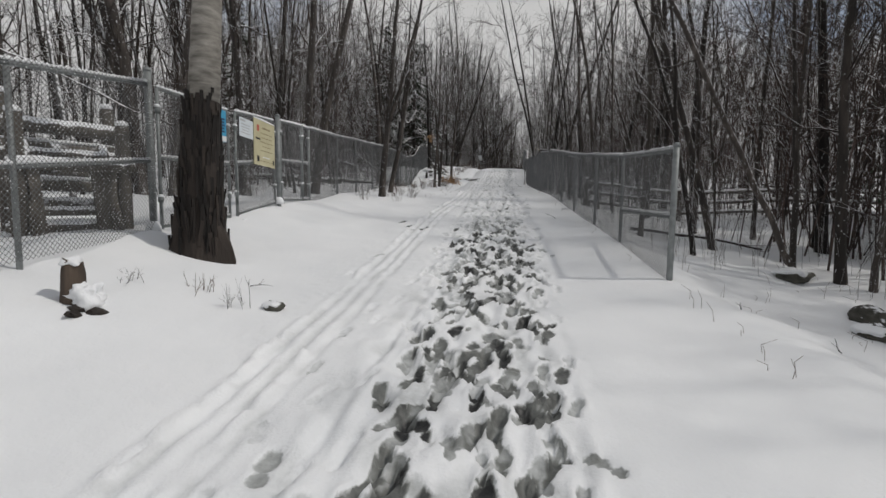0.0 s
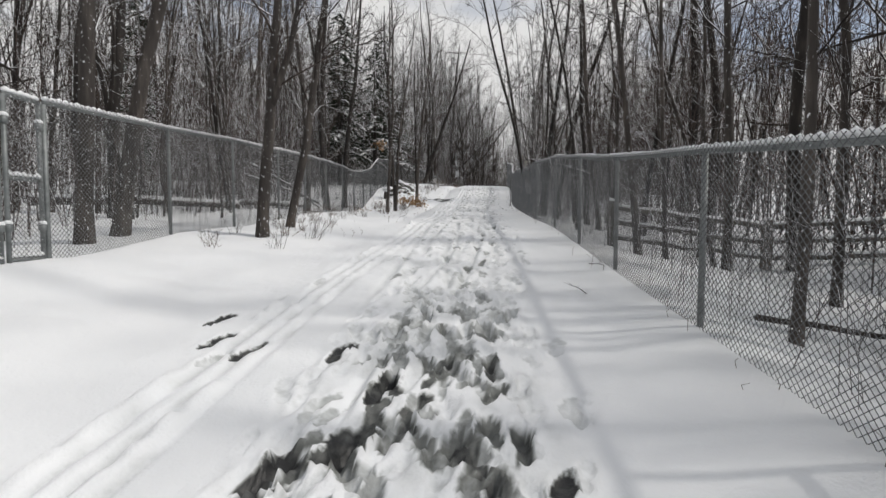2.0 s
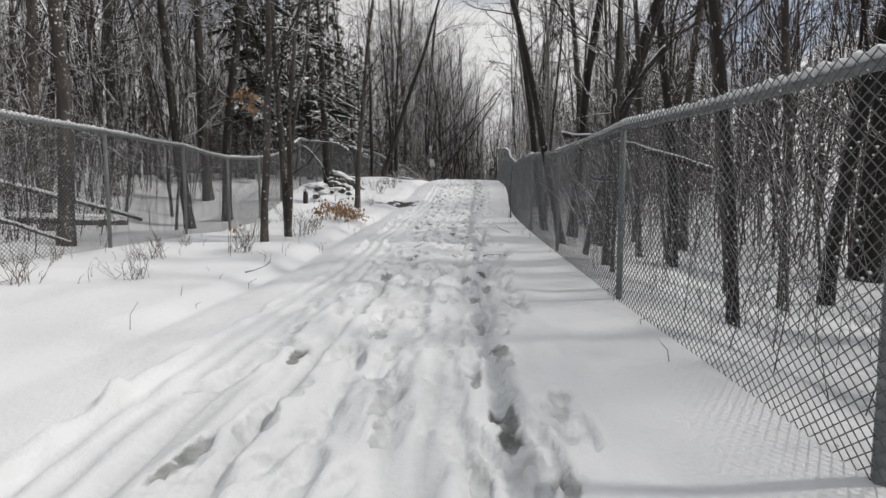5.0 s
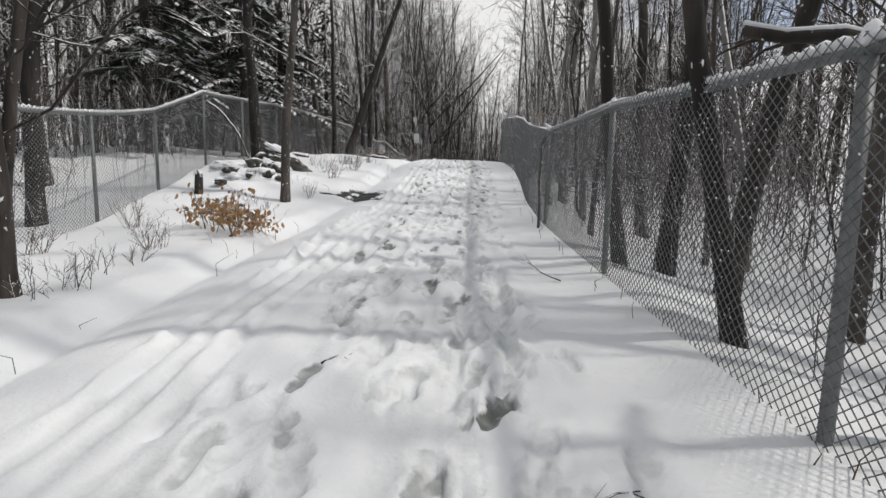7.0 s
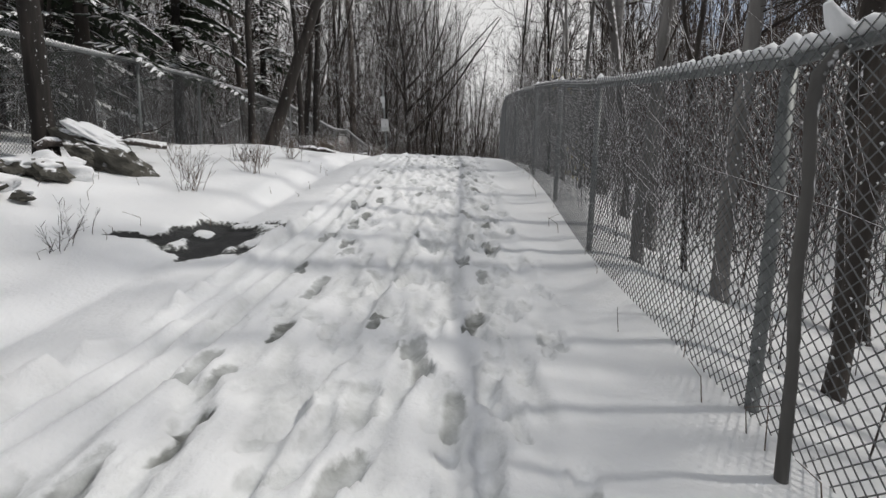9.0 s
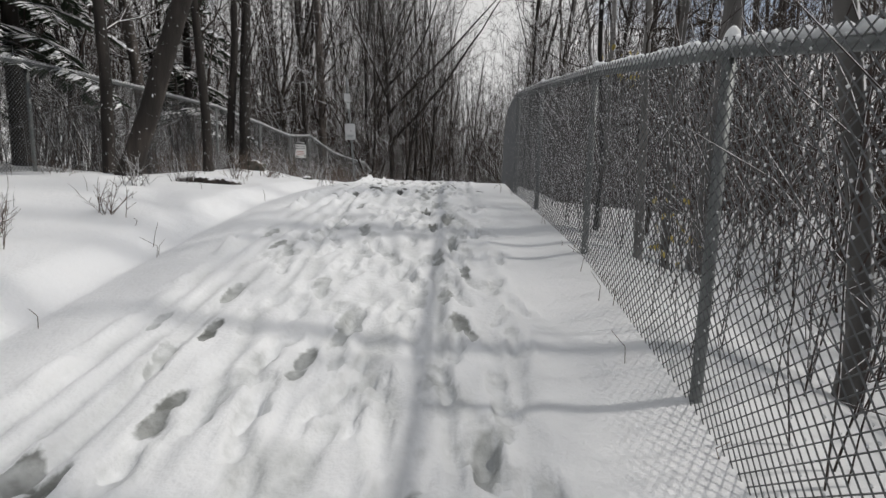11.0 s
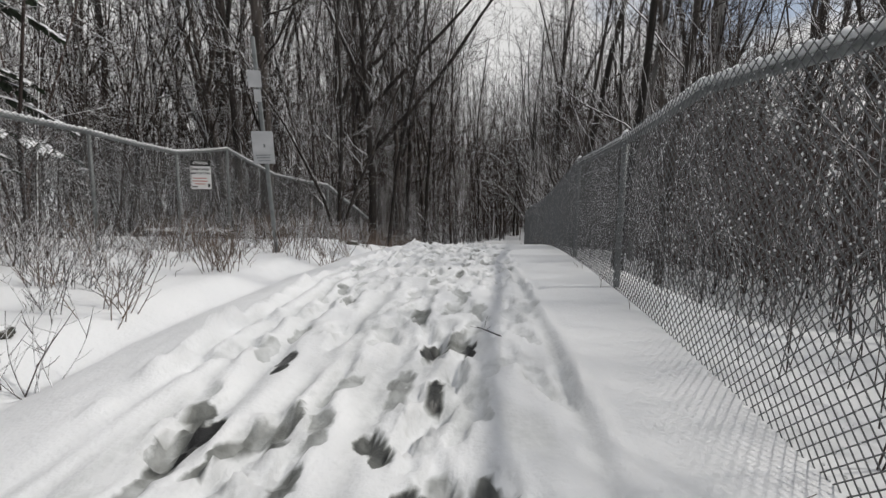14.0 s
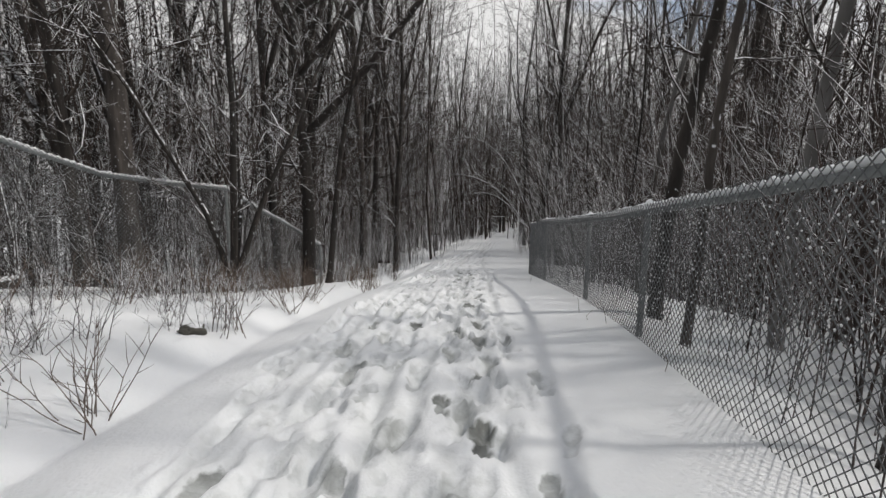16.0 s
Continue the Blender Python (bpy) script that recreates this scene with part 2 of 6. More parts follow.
# ---- mesh tools ----
class Acc:
    def __init__(self):
        self.v, self.f = [], []

    def tube(self, pts, radii, sides=6, cap=True):
        base = len(self.v)
        n = len(pts)
        prev = None
        for k in range(n):
            a = pts[max(k - 1, 0)]
            b = pts[min(k + 1, n - 1)]
            d = (b - a)
            d = d.normalized() if d.length > 1e-9 else Vector((0, 0, 1))
            if prev is None:
                ref = Vector((1, 0, 0)) if abs(d.x) < 0.8 else Vector((0, 1, 0))
                u = d.cross(ref).normalized()
            else:
                u = (prev - d * prev.dot(d)).normalized()
            prev = u
            w = d.cross(u)
            for s in range(sides):
                q = 2 * math.pi * s / sides
                self.v.append(pts[k] + (u * math.cos(q) + w * math.sin(q)) * radii[k])
        for k in range(n - 1):
            for s in range(sides):
                s2 = (s + 1) % sides
                i = base + k * sides
                self.f.append((i + s, i + s2, i + sides + s2, i + sides + s))
        if cap:
            self.f.append(tuple(base + s for s in reversed(range(sides))))
            self.f.append(tuple(base + (n - 1) * sides + s for s in range(sides)))

    def box(self, c, sx, sy, sz, rot=None, bev=0.0):
        i = len(self.v)
        r = rot or Matrix.Identity(3)
        c = Vector(c)
        b = min(bev, sx / 2.2, sy / 2.2, sz / 2.2)
        if b <= 0:
            for x in (-sx / 2, sx / 2):
                for y in (-sy / 2, sy / 2):
                    for z in (-sz / 2, sz / 2):
                        self.v.append(c + r @ Vector((x, y, z)))
            for f in ((0, 1, 3, 2), (4, 6, 7, 5), (0, 4, 5, 1), (2, 3, 7, 6), (0, 2, 6, 4), (1, 5, 7, 3)):
                self.f.append(tuple(i + k for k in f))
            return
        bm = bmesh.new()
        bmesh.ops.create_cube(bm, size=1)
        bmesh.ops.scale(bm, vec=(sx, sy, sz), verts=bm.verts)
        bmesh.ops.bevel(bm, geom=bm.edges[:], offset=b, segments=2, affect="EDGES", profile=0.5)
        bm.verts.index_update()
        for v in bm.verts:
            self.v.append(c + r @ v.co)
        for f in bm.faces:
            self.f.append(tuple(i + v.index for v in f.verts))
        bm.free()

    def mesh(self, name, mat, smooth=True):
        me = bpy.data.meshes.new(name)
        me.from_pydata([tuple(p) for p in self.v], [], self.f)
        me.materials.append(mat)
        if smooth:
            me.polygons.foreach_set("use_smooth", [True] * len(me.polygons))
        me.update()
        return me


def part(name, acc, mat, parent, label="", smooth=True):
    ob = new(name, acc.mesh(name, mat, smooth))
    ob.parent = parent
    if label:
        tagged(ob, label)
    return ob


def root(name, m=None, label="", category="", group="", kind=""):
    ob = new(name)
    ob.empty_display_size = 0.1
    if m is not None:
        ob.matrix_basis = m
    return tagged(ob, label, category, group, kind)


def rod(a, b, r0, r1=None, sides=8, acc=None):
    acc = acc or Acc()
    acc.tube([Vector(a), Vector(b)], [r0, r0 if r1 is None else r1], sides)
    return acc


# ---- the lie of the land ----
def profile(pairs, sigma=0.7):
    ys = np.arange(-120, 420, 0.1)
    z = np.interp(ys, [p[0] for p in pairs], [p[1] for p in pairs])
    k = np.exp(-0.5 * (np.arange(-30, 31) * 0.1 / sigma) ** 2)
    z = np.convolve(np.pad(z, 30, mode="edge"), k / k.sum(), mode="valid")
    return lambda y: np.interp(y, ys, z)


path_x = profile([(-100, -16), (-20, -3.2), (0, 0), (5.6, 0.88), (11, 1.59), (16.5, 2.26), (22.7, 3.0), (27.25, 3.87), (32.1, 4.37), (36.3, 5.19),
                  (42, 6.4), (50, 8.6), (68, 14.3), (80, 21), (100, 36), (400, 120)], 1.0)
path_z = profile([(-120, -8), (-20, -2.1), (0, -0.02), (5.4, 0.5), (9, 1.0), (10.25, 1.17), (12.4, 1.5), (14.6, 1.8), (21.6, 2.4), (25.8, 2.86), (26.6, 3.03),
                  (31.6, 4.08), (32.6, 4.2), (35, 4.33), (38.1, 4.25), (41, 3.97), (47, 3.1), (55, 2.1), (65, 1.0), (80, 0.0), (120, -0.6), (400, -1)], 0.6)

# fences: x, y, foot, top
RIGHT = [(2.71, 5.45, 0.50, 2.06), (2.85, 7.40, 0.85, 2.20), (2.97, 9.05, 1.06, 2.41), (3.11, 11.00, 1.31, 2.64), (3.24, 12.70, 1.55, 2.90), (3.37, 14.55, 1.82, 3.17),
         (3.53, 16.80, 2.00, 3.38), (3.79, 19.20, 2.20, 3.50), (4.04, 21.50, 2.40, 3.75), (4.36, 24.15, 2.65, 3.92), (4.69, 26.30, 2.96, 4.32), (5.02, 28.00, 3.34, 4.71),
         (5.27, 29.65, 3.73, 5.03), (5.41, 31.20, 3.99, 5.26), (5.55, 32.50, 4.14, 5.43), (5.90, 34.20, 4.28, 5.53), (6.17, 35.40, 4.31, 5.41), (6.62, 37.20, 4.27, 5.35),
         (7.20, 39.30, 4.13, 5.06), (7.65, 41.00, 3.95, 4.85), (8.20, 43.50, 3.60, 4.58), (8.75, 45.60, 3.25, 4.30)]
LEFT_GATE = [(-3.65, 2.1, 0.66, 2.27), (-3.6, 3.9, 0.85, 2.5), (-3.56, 5.72, 1.01, 2.80)]
LEFT = [(-3.03, 10.52, 1.44, 3.09), (-2.84, 12.45, 1.70, 3.22), (-2.67, 14.25, 1.79, 3.39), (-2.47, 16.2, 1.97, 3.53), (-2.32, 17.9, 2.17, 3.68), (-2.15, 19.65, 2.25, 3.77),
        (-1.98, 21.4, 2.32, 3.85), (-1.83, 22.9, 2.34, 3.84), (-1.69, 24.4, 2.60, 4.02), (-1.56, 25.75, 3.05, 4.30), (-1.41, 27.25, 3.50, 4.91), (-1.30, 29.1, 3.80, 5.15),
        (-1.12, 31.3, 4.10, 5.45), (-0.95, 33.45, 4.25, 5.71), (-0.30, 35.5, 4.32, 5.78), (0.23, 37.1, 4.25, 5.80), (0.75, 38.6, 4.18, 5.67), (1.20, 40.02, 4.10, 5.53),
        (1.52, 41.45, 4.08, 5.71), (2.15, 42.5, 3.75, 5.27), (3.06, 44.24, 3.30, 5.06), (3.72, 45.4, 2.90, 4.43), (4.30, 46.5, 2.45, 3.82)]
left_all = LEFT_GATE + [(-3.33, 7.35, 1.15, 2.83), (-3.16, 8.93, 1.40, 2.99)] + LEFT
left_x = profile([(-120, -22), (-20, -5.5)] + [(p[1], p[0]) for p in left_all] + [(50, 6.0), (68, 11.5), (80, 18), (100, 33), (400, 110)], 0.5)
left_z = profile([(-120, -8), (-20, -1.6)] + [(p[1], p[2] + 0.02) for p in left_all] + [(50, 2.0), (65, 0.8), (80, 0.0), (400, -1)], 0.6)
right_x = profile([(-120, -10), (-20, 0.5)] + [(p[1], p[0]) for p in RIGHT] + [(50, 10.6), (68, 17), (80, 24), (100, 39), (400, 130)], 0.5)
right_z = profile([(-120, -8), (-20, -2.0)] + [(p[1], p[2] + 0.02) for p in RIGHT] + [(55, 2.0), (65, 0.9), (80, 0.0), (400, -1)], 0.6)


def lattice(x, y, seed):
    """Smooth value noise in 0..1 on a unit grid."""
    x, y = np.asarray(x, float), np.asarray(y, float)
    xi, yi = np.floor(x).astype(np.int64), np.floor(y).astype(np.int64)
    u, v = x - xi, y - yi
    u, v = u * u * (3 - 2 * u), v * v * (3 - 2 * v)

    def h(i, j):
        k = (i * 374761393 + j * 668265263 + seed * 974711) & 0x7FFFFFFF
        k = ((k ^ (k >> 13)) * 1274126177) & 0x7FFFFFFF
        return ((k ^ (k >> 16)) & 0xFFFF) / 65535.0

    return (h(xi, yi) * (1 - u) + h(xi + 1, yi) * u) * (1 - v) + (h(xi, yi + 1) * (1 - u) + h(xi + 1, yi + 1) * u) * v


def blob(x, y, cx, cy, rx, ry, h):
    return h * np.exp(-((x - cx) / rx) ** 2 - ((y - cy) / ry) ** 2)


# where the trodden snow ends and the smooth shoulder begins
edge = profile([(-20, -1.6), (2, -1.72), (6.2, -1.9), (10.5, -1.95), (13, -1.62), (18, -1.42), (22.5, -1.62), (29, -1.55), (32, -1.3), (36, -1.25), (38.5, -1.05), (47, -1.0)], 1.2)


def land(x, y):
    """Height of the snow, without the tracks on the path."""
    x, y = np.asarray(x, float), np.asarray(y, float)
    xc, zc, xl, zl, xr, zr = path_x(y), path_z(y), left_x(y), left_z(y), right_x(y), right_z(y)
    tl = np.clip((xc - 1.3 - x) / np.maximum(xc - 1.3 - xl, 0.4), 0, 1)
    tr = np.clip((x - xc - 0.7) / np.maximum(xr - xc - 0.7, 0.3), 0, 1)
    z = zc + (zl - zc) * tl ** 2.6 + (zr - zc) * tr * tr * (3 - 2 * tr)
    out_r = np.clip((x - xr) / 1.2, 0, 1)
    low_r = np.clip((x - xr) / 3.2, 0, 1)
    out_l = np.clip((xl - x) / 2.0, 0, 1)
    z = z - 0.24 * out_r * out_r * (3 - 2 * out_r) - 0.4 * low_r * low_r * (3 - 2 * low_r)
    rough = np.maximum(out_r, out_l)
    z = z + rough * (0.5 * (lattice(x / 3.1, y / 3.1, 3) - 0.5) + 0.16 * (lattice(x / 0.7, y / 0.7, 4) - 0.5))
    far = np.clip((np.abs(x - xc) - 8) / 40, 0, 1)
    z = z + far * 2.2 * (lattice(x / 25, y / 25, 5) - 0.35)
    # the shoulder falls away from the path to the foot of the verge
    down = np.clip((xc + edge(y) - 0.05 - x) / 0.6, 0, 1)
    rise = np.clip((xc + edge(y) - 0.62 - x) / 0.4, 0, 1)
    z = z + (0.13 * rise * rise * (3 - 2 * rise) - 0.15 * down ** 1.7) * np.clip((y - 15) / 4, 0, 1) * np.clip((60 - y) / 12, 0, 1) * (1 - 0.7 * np.exp(-((y - 26.6) / 1.3) ** 2))
    # hummocks on the verge, and the drift round the boulder
    verge = tl * (1 - out_l) * rise
    z = z + verge * (0.10 * (lattice(x / 0.9, y / 0.9, 6) - 0.4) + 0.05 * (lattice(x / 0.3, y / 0.3, 7) - 0.5))
    z = z + blob(x, y, -0.62, 27.0, 0.62, 0.95, 0.30) * (0.45 + 1.1 * lattice(x / 0.42, y / 0.5, 18)) + blob(x, y, 0.7, 31.5, 1.0, 2.2, 0.12)
    z = z + blob(x, y, 1.2, 35.6, 0.8, 1.2, 0.2) + blob(x, y, 3.0, 40.6, 0.9, 1.6, 0.14)
    z = z + blob(x, y, -1.6, 13.6, 0.9, 1.8, 0.06)
    return z


def land_at(x, y):
    return float(land(x, y))


# ---- ground sheet with the trodden path ----
def build_ground():
    rng = np.random.RandomState(5)
    fine = np.concatenate([np.arange(-2.6, -1.2, 0.03), np.arange(-1.2, 0.56, 0.021), np.arange(0.56, 1.2, 0.06)])
    grow = lambda a, first, q, n: a + np.cumsum(first * q ** np.arange(n))
    right = grow(fine[-1], 0.09, 1.16, 40)
    right = right[right < 420]
    right = np.append(right, [right[-1] + d for d in (40, 140, 400)])
    left = -grow(-fine[0], 0.06, 1.13, 48)
    left = left[left > -420]
    left = np.append(left, [left[-1] - d for d in (40, 140, 400)])
    off = np.concatenate([left[::-1], fine, right])
    yf = np.concatenate([np.arange(0.6, 41.0, 0.032), np.arange(41.0, 47.0, 0.06)])
    front = grow(yf[-1], 0.06, 1.06, 90)
    back = -grow(-yf[0], 0.08, 1.09, 62)
    ys = np.concatenate([back[::-1], yf, front, [front[-1] + 150, front[-1] + 500]])
    O, Y = np.meshgrid(off, ys)
    X = path_x(np.clip(Y, -100, 390)) + O
    Z = land(X, np.clip(Y, -115, 400))
    hollow_grey, cut, dark_at = np.zeros_like(Z), np.zeros_like(Z), np.zeros_like(Z)
    side = np.clip((O + 2.55) / 0.5, 0, 1) * np.clip((0.95 - O) / 0.45, 0, 1)
    lane = np.clip((O + 1.3) / 0.35, 0, 1) * np.clip((0.55 - O) / 0.3, 0, 1)
    # lengthwise furrows of runners and wheels, wandering slowly
    for k in range(11):
        c = -1.2 + 0.145 * k + 0.34 * (lattice(Y / 3.2, k + 0 * Y, 20 + k) - 0.5)
        w = 0.026 + 0.032 * lattice(Y / 1.7, k + 0 * Y, 40 + k)
        deep = 0.024 * np.clip(lattice(Y / 1.9, k + 0 * Y, 60 + k) * 2.2 - 0.7, 0, 1) * np.clip(0.5 + 0.8 * lattice(O / 0.11, Y / 0.38, 80 + k), 0, 1.2)
        Z -= deep * np.exp(-((O - c) / w) ** 2)
        Z += deep * 0.5 * np.exp(-((O - c - 1.7 * w) / w) ** 2)
        # furrow floors greyer than the snow around them
        hollow_grey = np.maximum(hollow_grey, 0.2 * np.clip(deep / 0.03, 0, 1) * np.exp(-((O - c) / (w * 0.9)) ** 2) * (Y > 8.5))
    # the ragged wheel track on the verge side and a rut on the fence side
    clod = np.clip(lattice(O / 0.06, Y / 0.10, 71) * 1.9 - 0.45, 0, 1) * np.clip(lattice(O / 0.4, Y / 0.7, 74) * 1.9 - 0.1, 0.3, 1)
    for d, h in ((0.0, 0.11), (0.15, 0.035), (0.30, 0.06)):
        c = edge(Y) + d + 0.10 * (lattice(Y / 1.3, 0 * Y + d, 72) - 0.5)
        Z += h * clod * np.exp(-((O - c) / 0.045) ** 2) * (Y > 0) * (Y < 60) * np.clip(lattice(Y / 0.8, 0 * Y + d, 91) * 2.2 - 0.45, 0.15, 1)
        Z -= 0.030 * np.exp(-((O - c - 0.075) / 0.035) ** 2) * np.clip(lattice(Y / 0.9, 0 * Y + d, 75) * 1.6 - 0.2, 0, 1)
        # shade put into the trough's colour so that the ridges stand out
        hollow_grey = np.maximum(hollow_grey, 0.17 * np.exp(-((O - c - 0.075) / 0.03) ** 2) * (Y > 0) * (Y < 47) * np.clip(lattice(O / 0.08, Y / 0.2, 78) * 2 - 0.4, 0, 1))
    rut = 0.38 + 0.34 * (lattice(Y / 2.6, 0 * Y, 73) - 0.5)
    rut_on = np.clip((Y - 8) / 4, 0, 1) * np.clip((48 - Y) / 8, 0, 1)
    Z -= (0.022 - 0.011 * np.clip((Y - 26) / 3, 0, 1)) * rut_on * np.clip(lattice(Y / 1.6, 0 * Y, 76) * 2 - 0.5, 0, 1) * (0.4 + lattice(O / 0.06, Y / 0.12, 77)) * np.exp(-((O - rut) / 0.06) ** 2)
    Z += 0.016 * rut_on * np.clip(lattice(O / 0.09, Y / 0.22, 79) * 2 - 0.6, 0, 1) * np.exp(-((O - rut - 0.13) / 0.06) ** 2)
    Z += side * (0.016 * (lattice(X / 0.55, Y / 0.8, 8) - 0.5) + 0.010 * (lattice(X / 0.16, Y / 0.3, 9) - 0.5))
    Z += lane * (0.032 * (lattice(X / 0.19, Y / 0.30, 10) - 0.5) + 0.022 * (lattice(X / 0.085, Y / 0.14, 11) - 0.5))
    Z += side * 0.007 * (lattice(X / 0.06, Y / 0.08, 15) - 0.5)
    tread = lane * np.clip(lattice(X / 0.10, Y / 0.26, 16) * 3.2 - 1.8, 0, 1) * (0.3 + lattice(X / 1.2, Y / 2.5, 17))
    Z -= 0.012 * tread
    # tread hollows slightly greyer
    hollow_grey = np.maximum(hollow_grey, 0.16 * tread)
    churn = lane * np.clip((9.5 - Y) / 3, 0, 1) * (Y > -4)
    Z += churn * 0.05 * (lattice(X / 0.12, Y / 0.15, 12) - 0.5)

    def stamp(cx, cy, ang, deep, dark, size=1.0):
        i0, i1 = np.searchsorted(ys, (cy - 0.3, cy + 0.3))
        j0, j1 = np.searchsorted(off, (cx - 0.3, cx + 0.3))
        if i1 <= i0 or j1 <= j0:
            return
        dx, dy = O[i0:i1, j0:j1] - cx, Y[i0:i1, j0:j1] - cy
        dx = dx + 0.018 * (lattice(X[i0:i1, j0:j1] / 0.05, Y[i0:i1, j0:j1] / 0.05, 13) - 0.5)
        a, b = dx * math.cos(ang) + dy * math.sin(ang), -dx * math.sin(ang) + dy * math.cos(ang)
        a, b = a / size, b / size
        sole = np.hypot(a / 0.058, (b - 0.055) / 0.105)
        heel = np.hypot(a / 0.046, (b + 0.095) / 0.065)
        d = np.minimum(sole, heel)
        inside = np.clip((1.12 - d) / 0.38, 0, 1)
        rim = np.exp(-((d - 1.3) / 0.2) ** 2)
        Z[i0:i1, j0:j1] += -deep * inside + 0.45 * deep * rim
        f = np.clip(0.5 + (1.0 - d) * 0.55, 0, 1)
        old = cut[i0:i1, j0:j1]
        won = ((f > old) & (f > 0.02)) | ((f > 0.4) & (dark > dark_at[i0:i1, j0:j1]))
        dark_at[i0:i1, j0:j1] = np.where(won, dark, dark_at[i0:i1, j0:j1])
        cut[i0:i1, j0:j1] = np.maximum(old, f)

    # older prints, half filled with snow, all over the lane
    for k in range(1500):
        cy = rng.uniform(5.0, 47.0)
        cx = rng.choice([-0.95, -0.62, -0.35, -0.1, 0.1, 0.3]) + rng.normal(0, 0.12)
        stamp(cx, cy, rng.normal(0, 0.3), rng.uniform(0.010, 0.030), float(rng.uniform(0.0, 0.16)), rng.uniform(0.7, 1.15))
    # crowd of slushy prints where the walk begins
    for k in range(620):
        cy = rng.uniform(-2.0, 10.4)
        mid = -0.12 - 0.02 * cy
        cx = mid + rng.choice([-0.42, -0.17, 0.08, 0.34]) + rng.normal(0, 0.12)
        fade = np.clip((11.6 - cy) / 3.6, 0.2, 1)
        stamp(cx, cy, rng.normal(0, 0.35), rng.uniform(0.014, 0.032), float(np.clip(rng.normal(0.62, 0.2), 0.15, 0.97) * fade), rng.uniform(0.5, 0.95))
    # single files further on
    for base, first, last, gap, dark, odds in ((-0.02, 8.5, 47, 0.42, 0.50, 0.9), (0.14, 9, 47, 0.62, 0.22, 0.6), (-0.95, 8.5, 36, 0.55, 0.40, 0.7), (-0.55, 9, 47, 0.5, 0.14, 0.75),
                                               (-0.32, 9, 47, 0.46, 0.12, 0.7), (-1.1, 22, 30, 0.42, 0.42, 0.8), (-0.75, 33, 47, 0.5, 0.26, 0.7), (-1.9, 4, 10, 0.62, 0.2, 0.5), (-0.85, -1, 9, 0.3, 0.12, 0.8), (-0.65, -1, 9, 0.28, 0.16, 0.8), (-1.1, 0, 9, 0.4, 0.06, 0.7), (0.42, 0, 9, 0.5, 0.1, 0.5),
                                               (0.05, 34, 47, 0.3, 0.2, 0.9), (-0.2, 36, 47, 0.3, 0.16, 0.9), (0.25, 36, 47, 0.4, 0.14, 0.8)):
        cy, foot = first, 1
        while cy < last:
            foot = -foot
            cy += 0.85 * gap * rng.uniform(0.7, 1.3)
            faint = 0.78 if 10 < cy < 31 else 0.85
            if rng.rand() < odds:
                wander = 0.16 * math.sin(cy * 0.5 + base * 9)
                stamp(base + wander + 0.085 * foot + rng.normal(0, 0.025), cy, rng.normal(0, 0.15) - 0.08 * foot, rng.uniform(0.012, 0.026), float(np.clip((dark + 0.05 + rng.normal(0, 0.17)) * faint, 0.03, 0.6)), rng.uniform(0.65, 0.95))
    # thawed prints, down to the asphalt
    for k in range(34):
        cy = rng.uniform(32.0, 34.3)
        cx = rng.choice([-0.95, -0.75, -0.5, -0.15, 0.0]) + rng.normal(0, 0.08)
        stamp(cx, cy, rng.normal(0, 0.35), 0.014, float(rng.uniform(0.4, 1.0)), rng.uniform(0.5, 0.82))
    for k in range(10):
        stamp(rng.uniform(-1.75, -1.1), rng.uniform(31.9, 33.6), rng.normal(0.5, 0.5), 0.008, float(rng.uniform(0.35, 0.85)), rng.uniform(0.3, 0.55))
    for cx, cy in ((-1.98, 9.0), (-1.67, 8.84), (-1.02, 8.83), (-2.2, 9.43), (-0.95, 7.3), (-0.8, 7.1), (-0.72, 7.75), (-0.62, 8.3), (-0.95, 7.6), (0.3, 7.4)):
        stamp(cx, cy, -0.3, 0.03, 0.95, 1.0)
    # the thawed patch beside the boulder
    px, py = (X - 1.66) / 0.46, (Y - 26.72) / 0.44
    arm = np.hypot((X - 1.12) / 0.34, (Y - 26.62 - 0.05 * (X - 1.1)) / 0.07)
    d = np.minimum(np.hypot(px, py), arm) + 0.9 * (lattice(X / 0.14, Y / 0.12, 14) - 0.5)
    lump = np.hypot((X - 1.48) / 0.10, (Y - 26.85) / 0.09)
    patch = np.clip((0.95 - d) / 0.12, 0, 1) * np.clip((lump - 0.8) / 0.2, 0, 1)
    Z -= 0.04 * patch
    f = np.clip(0.5 + (0.9 - d) * 0.6, 0, 1) * np.clip((lump - 0.55) / 0.5, 0, 1)
    dark_at = np.where(f > cut, 1.35, dark_at)
    cut = np.maximum(cut, f)

    nr, nc = X.shape
    me = bpy.data.meshes.new("ground")
    co = np.stack([X, Y, Z], -1).reshape(-1, 3)
    idx = np.arange(nr * nc).reshape(nr, nc)
    quads = np.stack([idx[:-1, :-1], idx[:-1, 1:], idx[1:, 1:], idx[1:, :-1]], -1).reshape(-1, 4)
    me.vertices.add(len(co))
    me.vertices.foreach_set("co", co.ravel())
    me.loops.add(quads.size)
    me.loops.foreach_set("vertex_index", quads.ravel())
    me.polygons.add(len(quads))
    me.polygons.foreach_set("loop_start", np.arange(0, quads.size, 4))
    me.polygons.foreach_set("use_smooth", np.ones(len(quads), bool))
    for key, values in (("hollow_grey", hollow_grey), ("cut", cut), ("dark", dark_at)):
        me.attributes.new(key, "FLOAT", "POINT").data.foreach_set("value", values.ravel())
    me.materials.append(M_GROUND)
    me.update()
    me.validate()
    return tagged(new("ground", me), "snow-covered ground with a trodden, slushy footpath and wheel tracks", "ground", "", "structure")


build_ground()


